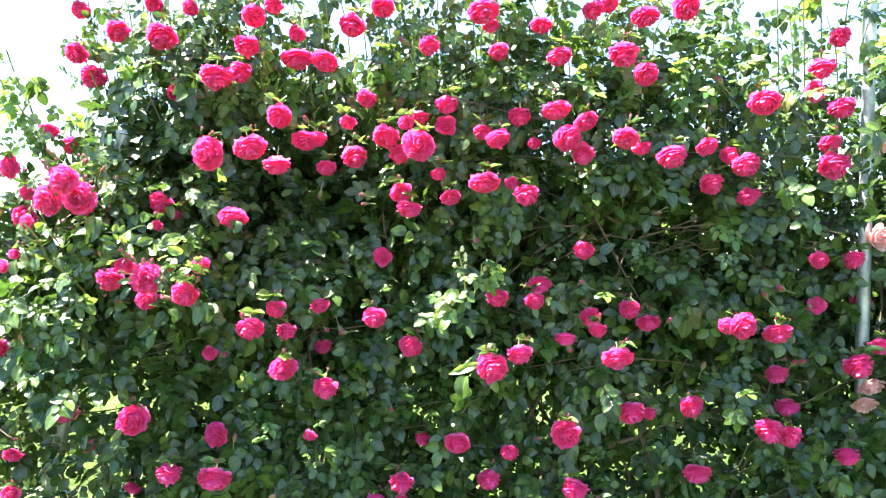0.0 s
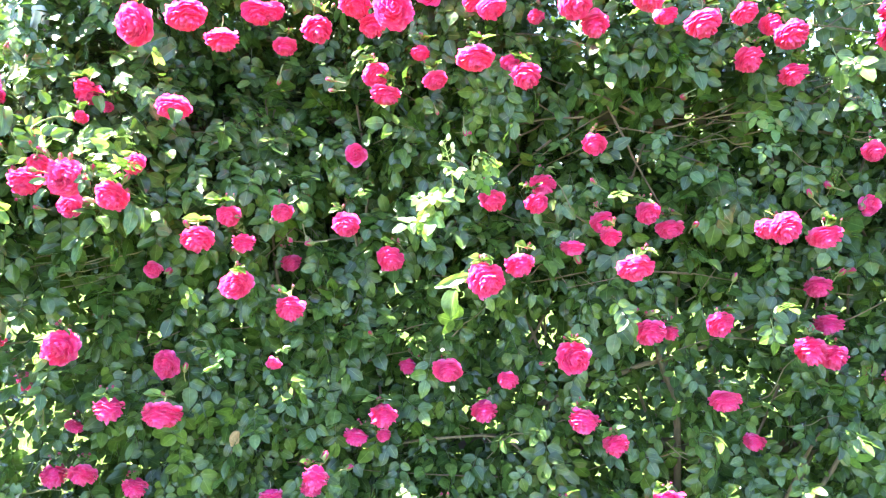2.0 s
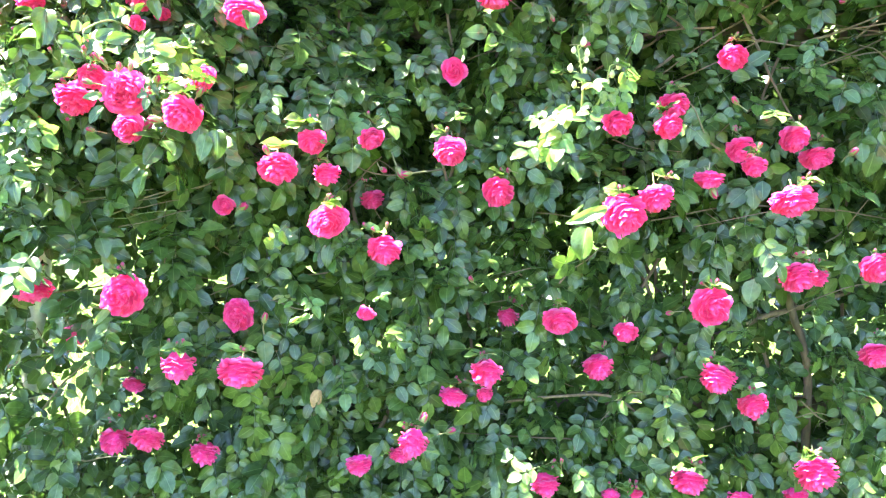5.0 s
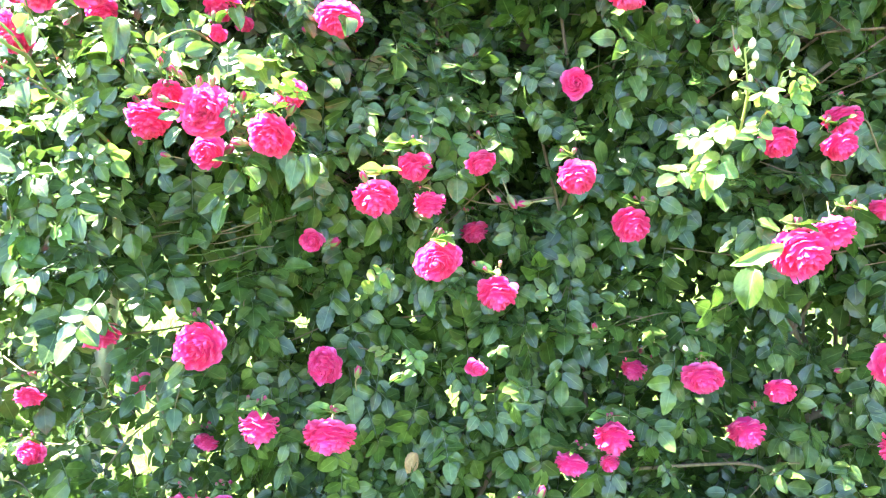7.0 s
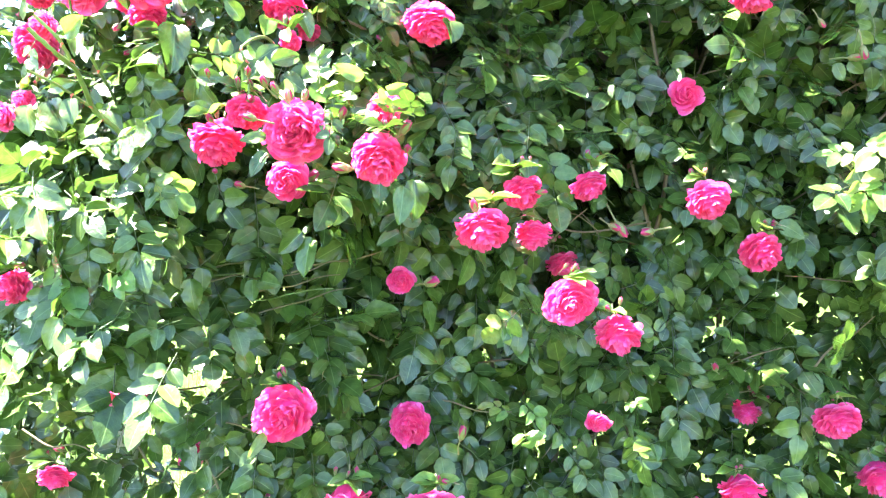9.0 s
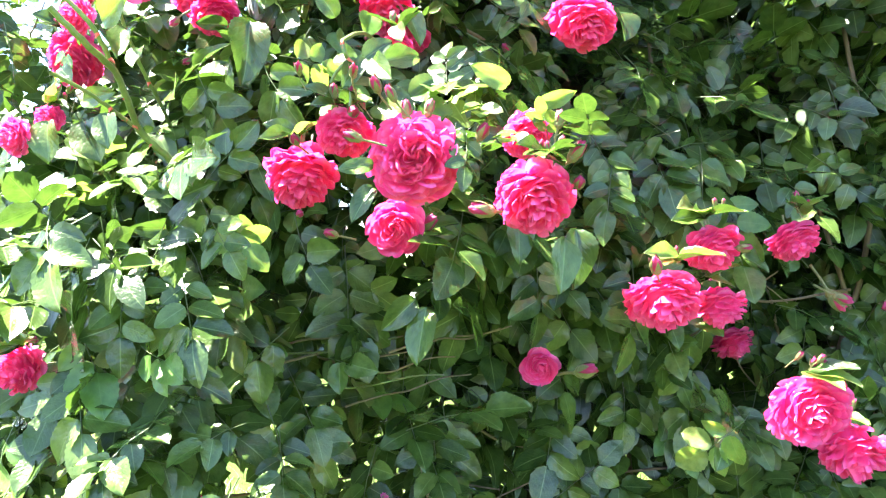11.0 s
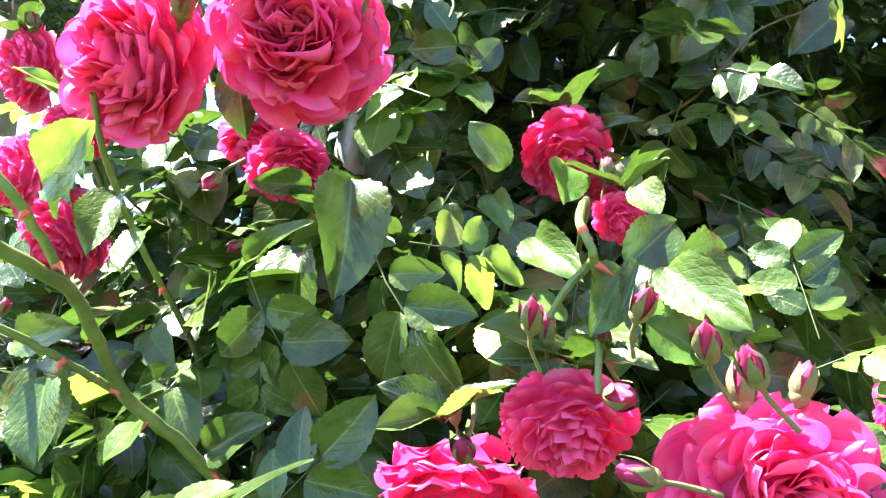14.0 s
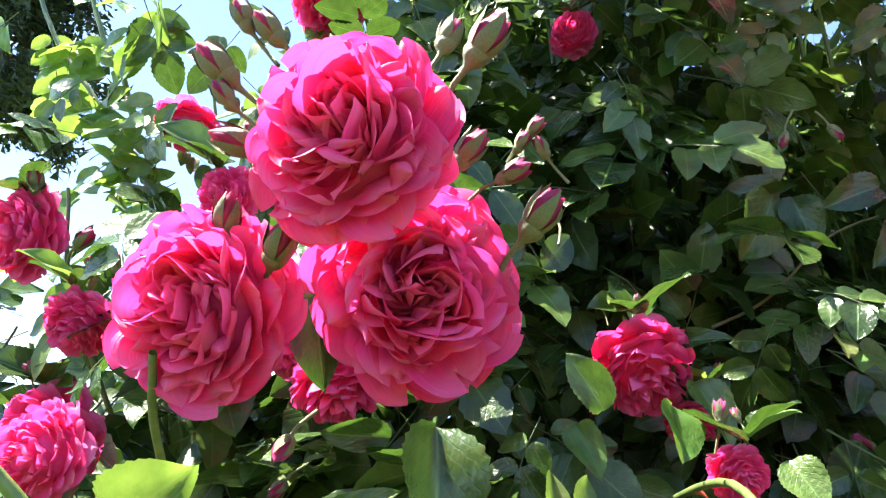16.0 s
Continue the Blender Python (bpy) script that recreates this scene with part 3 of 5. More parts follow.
def dome_petal(r, nu, nv, phi, length, width, lean, cup, ruffle, turn, spin, squash, blunt=2.4):
    """A petal whose rim lies on the bloom's dome at the polar angle phi."""
    size = r.uniform(0.90, 1.08)
    p, f, u, s = petal(nu, nv, length * size, width * r.uniform(0.85, 1.12), 0.55 * phi - 0.15, phi + lean, cup * r.uniform(0.7, 1.5), ruffle * r.uniform(0.8, 2.0), r.uniform(0, 6), 0.0, 0.0, 0.0, 0.0, 0.03, 1.9, r.uniform(0.3, 0.8) + 0.5 * max(0.0, 1.3 - phi), blunt)
    rim = p[int(0.63 * (nv - 1)) * nu + nu // 2].copy()
    p = rotated(p - rim, r.normal(0, 0.06), 0, spin)
    out = r.uniform(0.89, 1.04)
    p = p + (0, math.sin(phi) * out, squash * math.cos(phi) * out)
    return rotated(p, 0, 0, turn), f, u, s


def rose(seed, nu, nv, rings, squash, apart, bunches=0):
    """Petals of a full rose of radius about 1, facing +z: the outer rings apart from the folded heart."""
    r = np.random.default_rng(seed)
    outer, inner = [], []
    for k, (count, phi, length, width, lean, cup, ruffle) in enumerate(rings):
        off, loose = r.uniform(0, 6), 0.05 + 0.16 * (1 - phi / 120)
        for i in range(count):
            if k == 0 and not bunches and r.uniform() < 0.2:          # a petal has dropped
                continue
            a = radians(max(3.0, phi + r.normal(0, 1.5 + 0.02 * phi)))
            piece = dome_petal(r, nu, nv, a, length * (1 if bunches or k > 1 else r.uniform(0.85, 1.18)), width, radians(lean + r.normal(0, 3 + 0.04 * phi)), cup, ruffle, off + 2 * math.pi * i / count + r.normal(0, 0.10 if bunches else 0.16), 0.16 + loose + r.normal(0, loose), squash, 3.2 if phi > 60 else 5.0)          # each petal lies over its neighbour
            if k < 2 and not bunches and r.uniform() < 0.6 - 0.4 * k:          # outer petals take the lilac tone painted for sunlit tops
                piece = (*piece[:3], 1)
            (outer if k < apart else inner).append(piece)
    # the heart is quartered: bunches of folded petals nested in one another
    for q in range(bunches):
        turn = 2 * math.pi * q / bunches + r.normal(0, 0.2)
        for i in range(5):
            a = radians(6 + 7 * i + r.normal(0, 2))
            inner.append(dome_petal(r, nu, nv, a, 0.62, 0.20 + 0.05 * i, radians(r.normal(10, 8)), r.uniform(0.4, 1.0), 0.085, turn + r.normal(0, 0.12), 0.3 + r.normal(0, 0.2), squash, 6.0))
    ang, tall = np.meshgrid(np.linspace(0, 2 * np.pi, 13), np.linspace(0.05, 2.6, 7))
    lump = 1 + 0.08 * np.sin(5 * ang) * np.sin(3 * tall)
    girth = 0.82 if bunches else 0.76
    core = np.stack([girth * np.sin(tall) * np.cos(ang) * lump, girth * np.sin(tall) * np.sin(ang) * lump, 0.90 * squash * np.cos(tall) * lump], -1).reshape(-1, 3)
    inner.append((core, grid_faces(13, 7), np.stack([ang / 6.3, 0 * ang + 0.3], -1).reshape(-1, 2), 0))
    return outer, inner


def flower_stem_mesh(seed):
    """Hip, sepals and stalk behind a flower facing +z (radius 1)."""
    r = np.random.default_rng(seed)
    pieces = [tube(curve_points([(0, 0, 0.02), (0, 0, -0.22), (0.02, 0.02, -0.36), (0.05, 0.05, -0.7), (0.08, 0.12, -1.0), (0.05, 0.1, -1.3)], 14), [0.06, 0.16, 0.17, 0.12, 0.045, 0.04, 0.04, 0.04, 0.04, 0.04, 0.04, 0.04, 0.045, 0.05], 7, 0)]
    for i in range(5):
        p, f, u = leaflet(0.62, 0.2, 6, 3, 0.3, r.uniform(0.0, 0.3), r.normal(0, 0.3), 0.0, 0.0)
        p = rotated(p, r.uniform(-0.5, 0.5), 0, 0) + (0, 0.1, -0.16)
        pieces.append((rotated(p, 0, 0, i * 1.257 + r.normal(0, 0.1)), f, u, 0))
    v, f, u, s = joined(pieces, True)
    return mesh_from("flower_stem", v, f, [SEPAL], u, s)


FORMS = {}
for form, seed, rings, squash, mat, size in (("A", 100, GLOBE, 0.74, PETAL, 1.0), ("B", 101, GLOBE, 0.66, PETAL, 1.0), ("C", 102, GLOBE, 0.80, PETAL, 1.0), ("D", 103, GLOBE[1:], 0.72, PETAL, 1.0), ("E", 120, CUPPED, 0.85, PETAL, 1.0), ("P", 121, OPEN, 0.45, PALE, 1.0)):
    outer, inner = rose(seed, 5, 6, rings, squash, 2)
    v, f, u, s = joined(outer + inner, True)
    FORMS[form] = mesh_from("bloom", v * size, f, [mat, LIT_LILAC if mat is PETAL else mat], u, s)
STALKS = [flower_stem_mesh(k) for k in range(3)]


def split_bloom(seed, nu, nv, rings, squash, apart, bunches=0):
    """A bloom's heart as one mesh, and its outer petals one by one."""
    outer, inner = rose(seed, nu, nv, rings, squash, apart, bunches)
    v, f, u, s = joined(inner, True)
    return mesh_from("bloom", v, f, [PETAL], u, s), [mesh_from("petal", *p[:2], [LIT_LILAC if p[3] else PETAL], p[2] + (4 * i, 0)) for i, p in enumerate(outer)]


FINE = [split_bloom(140 + k, 15, 14, ROSETTE, 0.56 + 0.03 * k, 4, 5 + k % 2) for k in range(4)]
FINE += [split_bloom(150 + k, 11, 11, GLOBE, 0.74, 3) for k in range(2)]
MIDS = [split_bloom(160 + k, 7, 9, GLOBE[k % 2:], 0.66 + 0.05 * k, 3) for k in range(4)]
CUP = split_bloom(170, 15, 14, CUPPED, 0.80, 3)


def bloom(plant, x, y, z, size, yaw, pitch, form):
    """A flower at a place, of a diameter, turned from facing straight out of the wall."""
    BLOOMS.append((x, y, z, size))
    n = len(BLOOMS)
    face = Euler((radians(90 - pitch), 0, radians(yaw))).to_matrix().to_4x4()
    spin = Matrix.Rotation(n * 2.4, 4, "Z")
    m = base_of(plant) @ Matrix.Translation((x, y, z)) @ face @ spin @ Matrix.Scale(size / (2.26 if form == "H" else 2.36 if form in "ABCD" else 2.18), 4)
    if form in "ABCDG":          # no two flowers are quite as round
        m = m @ Matrix.Diagonal((1 + 0.10 * math.sin(1.7 * n), 1 - 0.10 * math.sin(1.7 * n + 0.6), 1.10 + 0.14 * math.sin(2.9 * n), 1))
    if form in "HGK" or form in "ABCD" and x < -0.2 and z < 1.8:
        heart, petals = FINE[n % 4] if form == "H" else FINE[4 + n % 2] if form == "G" else CUP if form == "K" else MIDS[n % len(MIDS)]
        ob = part("bloom", heart, plant, "", m)
        for me in petals:
            part("petal", me, ob)
    else:
        ob = part("bloom", FORMS[form], plant, "faded pale pink bloom" if form == "P" else "half-open red bloom" if form == "E" else "", m)
    part("flower_stem", STALKS[n % 3], ob, "green stalk and sepals")
    chance = random.Random(n)
    if form in "ABCDG" and chance.random() < 0.85:
        top = Vector((x, y, z)) + Vector((chance.uniform(-0.25, 0.25), -0.05, 0.46)) * size
        for k in range(chance.randint(2, 4)):
            q = top + Vector((chance.gauss(0, 0.012), chance.gauss(-0.004, 0.01), chance.uniform(0.0, 0.016)))
            bud(plant, *q, chance.uniform(0.008, 0.015), chance.gauss(0, 60), chance.uniform(20, 85))
        for k in range(4):
            side = chance.choice((-1, 1))
            SPRIGS.append((plant, tuple(top), tuple(top + Vector((side * chance.uniform(0.016, 0.042), chance.uniform(-0.05, -0.01), chance.uniform(-0.004, 0.030)))), chance.uniform(0.35, 0.6), chance.random() < 0.35))


def bud_profile(v):
    return 0.31 * np.sin(np.pi * np.clip(v, 0.03, 0.99) ** 0.85) ** 0.8 * (1 - 0.12 * v)


def bud_meshes(rows=12, around=15, fine=1):
    v = np.linspace(0, 1, rows)
    ang = np.linspace(0, 2 * np.pi, around)
    A, V = np.meshgrid(ang, v)
    r = bud_profile(V) * (1 + 0.05 * np.sin(3 * A + 5 * V) * V)
    body = (np.stack([r * np.cos(A + V), r * np.sin(A + V), V], -1).reshape(-1, 3), grid_faces(around, rows), np.stack([A / 6.3, V], -1).reshape(-1, 2), 0)
    wraps = [petal(7 if fine else 4, 8 if fine else 4, 0.86, 0.21, radians(24), radians(-34), 1.0, 0.012, k, 0.13, 0.10, k * 2.1, 0.0, 0.20, 1.25, 0.5) for k in range(3)]
    w = joined([body] + wraps, True)
    tip = mesh_from("bud", w[0], w[1], [BUDPINK], w[2])
    pieces = [tube(curve_points([(0, 0, 0.16), (0, 0, -0.06), (0, 0.02, -0.26), (0.05, 0.08, -0.7), (0.35, 0.1, -1.5)], 14), [0.26, 0.27, 0.25, 0.22, 0.17, 0.12, 0.08, 0.065, 0.06, 0.06, 0.06, 0.06, 0.065, 0.07], 9 if fine else 4)]
    for i in range(5):
        t = np.linspace(0, 1, 8 if fine else 4)
        q = np.linspace(-1, 1, 5 if fine else 3)
        Q, T = np.meshgrid(q, t)
        a = i * 1.257 + Q * 0.66 * (1 - T ** 1.6) ** 0.9 + 0.25 * T
        rr = bud_profile(0.06 + 0.78 * T) * 1.07 + 0.012 + (0.10 * (i % 3) * T ** 4)
        p = np.stack([rr * np.cos(a), rr * np.sin(a), 0.02 + (0.86 + 0.14 * (i % 2)) * T], -1).reshape(-1, 3)
        pieces.append((p, grid_faces(len(q), len(t)), np.stack([Q, T], -1).reshape(-1, 2), 0))
    w = joined(pieces, True)
    return tip, mesh_from("calyx", w[0], w[1], [SEPAL], w[2])


BUD, BUD_SEPALS = bud_meshes()
SMALL_BUD, SMALL_SEPALS = bud_meshes(6, 8, 0)


def bud(plant, x, y, z, length, yaw, pitch):
    """A closed bud with its sepals and stalk; pitch 90 points straight up."""
    yaw = max(-60, min(60, yaw)) if pitch < 60 else yaw
    m = base_of(plant) @ Matrix.Translation((x, y, z)) @ Euler((radians(90 - pitch), 0, radians(yaw))).to_matrix().to_4x4() @ Matrix.Scale(length, 4)
    ob = part("bud", BUD if length > 0.0155 else SMALL_BUD, plant, "", m)
    part("calyx", BUD_SEPALS if length > 0.0155 else SMALL_SEPALS, ob, "green sepals and stalk")


bloom(main, -0.750, 2.416, 2.131, 0.100, -21, -79, "A")
bloom(main, -0.522, 2.543, 2.230, 0.100, 17, -82, "B")
bloom(main, 0.559, 2.420, 2.236, 0.097, -23, -85, "A")
bloom(main, 1.023, 2.453, 2.098, 0.100, -25, -50, "D")
bloom(main, -0.083, 2.289, 1.899, 0.097, 10, 5, "A")
bloom(main, 0.123, 2.356, 1.801, 0.091, -3, -67, "B")
bloom(main, 0.263, 2.458, 1.780, 0.084, -10, -62, "D")
bloom(main, 0.549, 2.362, 1.269, 0.094, 0, -57, "B")
bloom(main, 0.157, 2.268, 1.242, 0.094, 5, -42, "A")
bloom(main, -0.462, 2.254, 1.218, 0.082, -5, -10, "B")
bloom(main, 0.405, 2.423, 1.016, 0.100, 0, -15, "D")
bloom(left, -0.900, 2.245, 1.053, 0.097, -10, 0, "B")
bloom(main, -0.714, 2.265, 1.854, 0.098, -15, -10, "B")
bloom(main, -0.584, 2.251, 1.876, 0.094, 36, -66, "B")
bloom(main, -0.522, 2.330, 1.838, 0.094, 7, -94, "B")
bloom(left, -0.860, 2.205, 1.475, 0.086, 5, 0, "H")
bloom(main, -0.741, 2.190, 1.434, 0.076, 0, -52, "G")
bloom(main, 0.709, 2.388, 1.906, 0.092, 10, -73, "B")
bloom(main, 0.542, 2.286, 1.938, 0.086, -26, -70, "B")
bloom(main, 0.385, 2.415, 1.957, 0.088, 20, -40, "B")
bloom(main, 0.990, 2.488, 1.796, 0.077, 37, -71, "C")
bloom(main, 0.972, 2.467, 1.896, 0.091, 18, -64, "B")
bloom(main, 0.937, 2.372, 1.380, 0.091, 0, -52, "C")
bloom(main, 1.339, 2.459, 1.259, 0.094, 14, -62, "A")
bloom(main, -0.206, 2.542, 1.560, 0.061, 0, 0, "E")
bloom(main, -0.211, 2.388, 1.370, 0.077, 0, -52, "C")
bloom(main, -0.097, 2.451, 1.275, 0.078, 0, -52, "A")
bloom(main, 0.621, 2.465, 1.084, 0.087, 0, -57, "C")
bloom(main, 1.057, 2.455, 1.046, 0.090, -9, -59, "C")
bloom(main, 0.851, 2.505, 0.884, 0.092, 0, -52, "B")
bloom(main, 0.446, 2.458, 0.834, 0.084, -28, -64, "A")
bloom(main, 0.063, 2.491, 0.959, 0.083, -2, -40, "C")
bloom(left, -0.816, 2.311, 0.885, 0.083, 2, -68, "D")
bloom(main, -0.675, 2.307, 0.873, 0.100, 0, -57, "C")
bloom(main, 0.171, 2.537, 0.835, 0.080, 0, -52, "D")
bloom(left, -1.210, 2.418, 1.034, 0.100, 0, -67, "A")
bloom(main, -0.391, 2.365, 0.997, 0.031, 0, -42, "E")
bloom(left, -0.892, 2.293, 1.408, 0.062, -5, -5, "K")
bloom(left, -0.998, 2.270, 1.470, 0.078, -10, -62, "G")
bloom(main, -0.590, 2.337, 1.328, 0.087, 0, -55, "D")
bloom(main, -0.522, 2.382, 1.388, 0.071, 5, -50, "A")
bloom(main, -0.499, 2.435, 1.315, 0.064, -7, -81, "B")
bloom(main, -0.398, 2.461, 1.398, 0.067, 10, -60, "D")
bloom(main, -0.730, 2.400, 1.238, 0.047, 0, -10, "E")
bloom(left, -0.935, 2.466, 1.720, 0.079, -10, -62, "G")
bloom(left, -1.094, 2.167, 1.752, 0.078, -5, -5, "H")
bloom(left, -1.073, 2.214, 1.703, 0.087, 15, -12, "H")
bloom(left, -1.167, 2.217, 1.697, 0.083, -12, -8, "H")
bloom(left, -1.426, 2.440, 1.817, 0.069, -20, -5, "G")
bloom(left, -1.328, 2.381, 1.729, 0.046, -20, -52, "G")
bloom(main, -0.543, 2.424, 2.007, 0.087, -9, -57, "C")
bloom(main, -0.291, 2.639, 2.120, 0.073, 1, -71, "C")
bloom(left, -1.239, 2.589, 2.160, 0.090, 3, -68, "A")
bloom(left, -1.333, 2.650, 1.925, 0.076, 6, -53, "C")
bloom(main, -0.710, 2.534, 2.176, 0.082, 14, -71, "A")
bloom(main, -0.428, 2.568, 2.227, 0.089, -6, -57, "B")
bloom(main, -0.069, 2.512, 2.276, 0.070, 8, -81, "C")
bloom(main, -0.464, 2.444, 1.931, 0.082, 11, -66, "A")
bloom(main, -0.291, 2.383, 1.879, 0.084, 21, -59, "D")
bloom(main, -0.191, 2.369, 1.940, 0.085, 29, -62, "C")
bloom(main, -0.005, 2.492, 2.076, 0.075, 9, -77, "D")
bloom(main, -0.006, 2.538, 2.007, 0.067, 0, 0, "E")
bloom(main, -0.143, 2.453, 1.771, 0.073, 31, -42, "A")
bloom(main, -0.115, 2.449, 1.721, 0.079, 5, -75, "B")
bloom(main, 0.017, 2.458, 1.761, 0.062, 20, -53, "B")
bloom(main, 0.120, 2.561, 1.998, 0.065, -22, -80, "A")
bloom(main, 0.166, 2.472, 1.959, 0.076, 8, -57, "A")
bloom(main, 0.239, 2.509, 2.045, 0.075, 8, -74, "D")
bloom(main, 0.348, 2.427, 2.049, 0.087, 22, -73, "B")
bloom(main, 0.167, 2.603, 2.289, 0.072, 20, -68, "D")
bloom(main, 0.362, 2.486, 2.241, 0.080, -6, -75, "C")
bloom(main, 0.648, 2.482, 2.186, 0.081, -5, -55, "B")
bloom(main, 0.449, 2.458, 2.020, 0.077, 25, -53, "B")
bloom(main, 0.442, 2.445, 1.917, 0.082, -15, -75, "C")
bloom(main, 0.845, 2.466, 1.950, 0.066, 9, -54, "C")
bloom(main, 0.867, 2.487, 1.834, 0.076, 30, -58, "C")
bloom(main, 1.283, 2.612, 2.260, 0.091, -9, -81, "C")
bloom(main, 1.233, 2.555, 2.162, 0.072, -18, -53, "C")
bloom(main, 1.341, 2.590, 2.120, 0.084, 7, -73, "C")
bloom(main, 1.255, 2.494, 1.976, 0.077, 16, -69, "B")
bloom(main, 1.271, 2.501, 1.909, 0.100, -2, -67, "C")
bloom(main, 1.256, 2.553, 1.595, 0.070, -7, -58, "C")
bloom(main, 1.377, 2.562, 1.603, 0.068, 11, -81, "C")
bloom(main, 1.489, 2.724, 1.457, 0.080, -15, -53, "D")
bloom(main, 0.474, 2.570, 1.607, 0.073, -20, -49, "D")
bloom(main, -0.420, 2.657, 1.242, 0.073, 45, -70, "B")
bloom(main, -0.359, 2.396, 1.145, 0.078, 0, -52, "B")
bloom(main, 0.179, 2.466, 1.441, 0.079, 5, -56, "D")
bloom(main, 0.323, 2.524, 1.488, 0.075, -1, -62, "D")
bloom(main, 0.301, 2.482, 1.435, 0.070, 15, -49, "D")
bloom(main, 0.497, 2.542, 1.383, 0.068, -7, -53, "C")
bloom(main, 0.512, 2.491, 1.343, 0.063, -1, -69, "B")
bloom(main, 0.407, 2.488, 1.312, 0.068, -22, -74, "B")
bloom(main, 0.628, 2.552, 1.410, 0.070, 5, -50, "A")
bloom(main, 0.700, 2.584, 1.367, 0.078, 0, -52, "D")
bloom(main, 0.247, 2.357, 1.275, 0.082, 11, -67, "B")
bloom(main, 1.059, 2.409, 1.357, 0.083, 0, -57, "A")
bloom(main, 1.150, 2.613, 1.202, 0.077, -5, -60, "B")
bloom(main, 1.186, 2.614, 1.092, 0.083, -18, -69, "C")
bloom(main, 1.143, 2.497, 1.018, 0.084, -18, -56, "B")
bloom(main, 1.246, 2.549, 1.441, 0.056, 0, 0, "E")
bloom(main, 0.825, 2.499, 1.102, 0.077, 3, -42, "A")
bloom(main, 0.240, 2.545, 0.923, 0.068, -26, -44, "D")
bloom(main, -0.724, 2.466, 0.964, 0.084, -10, -15, "A")
bloom(main, -0.402, 2.377, 0.994, 0.033, 0, 0, "E")
bloom(main, 1.338, 2.512, 0.957, 0.083, -8, -79, "A")
bloom(left, -1.022, 2.419, 0.663, 0.081, 0, -52, "C")
bloom(left, -0.931, 2.395, 0.673, 0.085, 0, -52, "A")
bloom(left, -0.818, 2.463, 0.613, 0.072, -6, -53, "C")
bloom(main, -0.427, 2.448, 0.597, 0.078, 32, -71, "D")
bloom(main, -0.288, 2.385, 0.685, 0.076, -20, -58, "C")
bloom(main, -0.328, 2.521, 0.593, 0.067, -10, -65, "D")
bloom(main, -0.196, 2.506, 0.758, 0.066, -42, -77, "B")
bloom(main, 0.538, 2.470, 0.762, 0.081, 0, -52, "A")
bloom(main, 0.975, 2.590, 0.739, 0.062, -23, -47, "A")
bloom(main, 0.371, 2.400, 0.594, 0.085, -12, -59, "B")
bloom(main, 0.678, 2.418, 0.618, 0.100, 0, -57, "C")
bloom(main, -0.114, 2.476, 0.833, 0.088, 0, -57, "D")
bloom(main, -0.674, 2.400, 1.672, 0.078, 10, -58, "G")
bloom(left, -1.182, 2.400, 1.721, 0.058, -30, -53, "D")
bloom(left, -1.353, 2.400, 0.895, 0.060, 0, -52, "C")
bloom(left, -1.352, 2.400, 0.770, 0.063, -20, -10, "D")
bloom(left, -1.143, 2.491, 0.902, 0.053, 0, -10, "E")
bloom(left, -1.144, 2.377, 1.691, 0.061, 17, -68, "B")
bloom(left, -1.259, 2.164, 1.498, 0.045, -30, -5, "C")
bloom(left, -1.306, 2.239, 1.251, 0.059, -30, 0, "C")
bloom(left, -0.940, 2.235, 1.508, 0.055, 0, -50, "G")
bloom(main, -0.744, 2.318, 1.517, 0.055, 0, -42, "G")
bloom(left, -0.896, 2.487, 1.683, 0.044, -19, -66, "C")
bloom(left, -1.369, 2.438, 1.655, 0.078, -10, -42, "G")
bloom(left, -0.902, 2.365, 1.638, 0.036, 0, -42, "C")
bloom(left, -0.960, 2.608, 2.117, 0.057, 0, 0, "D")
bloom(left, -1.279, 2.560, 2.383, 0.066, 9, -69, "A")
bloom(left, -1.124, 2.513, 2.298, 0.084, 18, -55, "D")
bloom(left, -0.974, 2.515, 2.286, 0.099, 0, -63, "B")
bloom(left, -1.047, 2.611, 2.426, 0.071, 1, -68, "C")
bloom(left, -0.917, 2.609, 2.415, 0.059, 1, -54, "A")
bloom(main, -0.664, 2.512, 2.360, 0.083, 0, -57, "B")
bloom(main, -0.610, 2.560, 2.418, 0.066, -3, -75, "D")
bloom(main, -0.679, 2.494, 2.254, 0.090, -16, -74, "A")
bloom(main, -0.539, 2.609, 2.334, 0.059, 9, -65, "C")
bloom(main, -0.330, 2.513, 2.337, 0.087, -16, -68, "C")
bloom(main, -0.230, 2.512, 2.402, 0.079, -0, -69, "C")
bloom(left, -1.261, 2.512, 2.218, 0.080, -19, -52, "B")
bloom(left, -1.342, 2.509, 1.958, 0.061, 13, -64, "D")
bloom(main, -0.392, 2.459, 1.848, 0.063, -3, -71, "B")
bloom(main, -0.317, 2.409, 1.989, 0.058, 31, -64, "D")
bloom(main, -0.145, 2.391, 1.893, 0.075, -23, -75, "D")
bloom(main, -0.094, 2.510, 2.034, 0.064, 22, -82, "D")
bloom(main, -0.133, 2.428, 1.994, 0.051, -27, -52, "B")
bloom(main, -0.027, 2.508, 1.842, 0.056, 16, -73, "A")
bloom(main, 0.221, 2.508, 1.822, 0.052, -0, -65, "D")
bloom(main, 0.302, 2.511, 2.353, 0.071, -23, -74, "D")
bloom(main, 0.106, 2.465, 2.380, 0.100, 8, -69, "D")
bloom(main, 0.134, 2.530, 2.356, 0.065, -13, -88, "C")
bloom(main, 0.473, 2.511, 2.405, 0.071, -18, -69, "A")
bloom(main, 0.537, 2.559, 2.443, 0.061, 12, -63, "A")
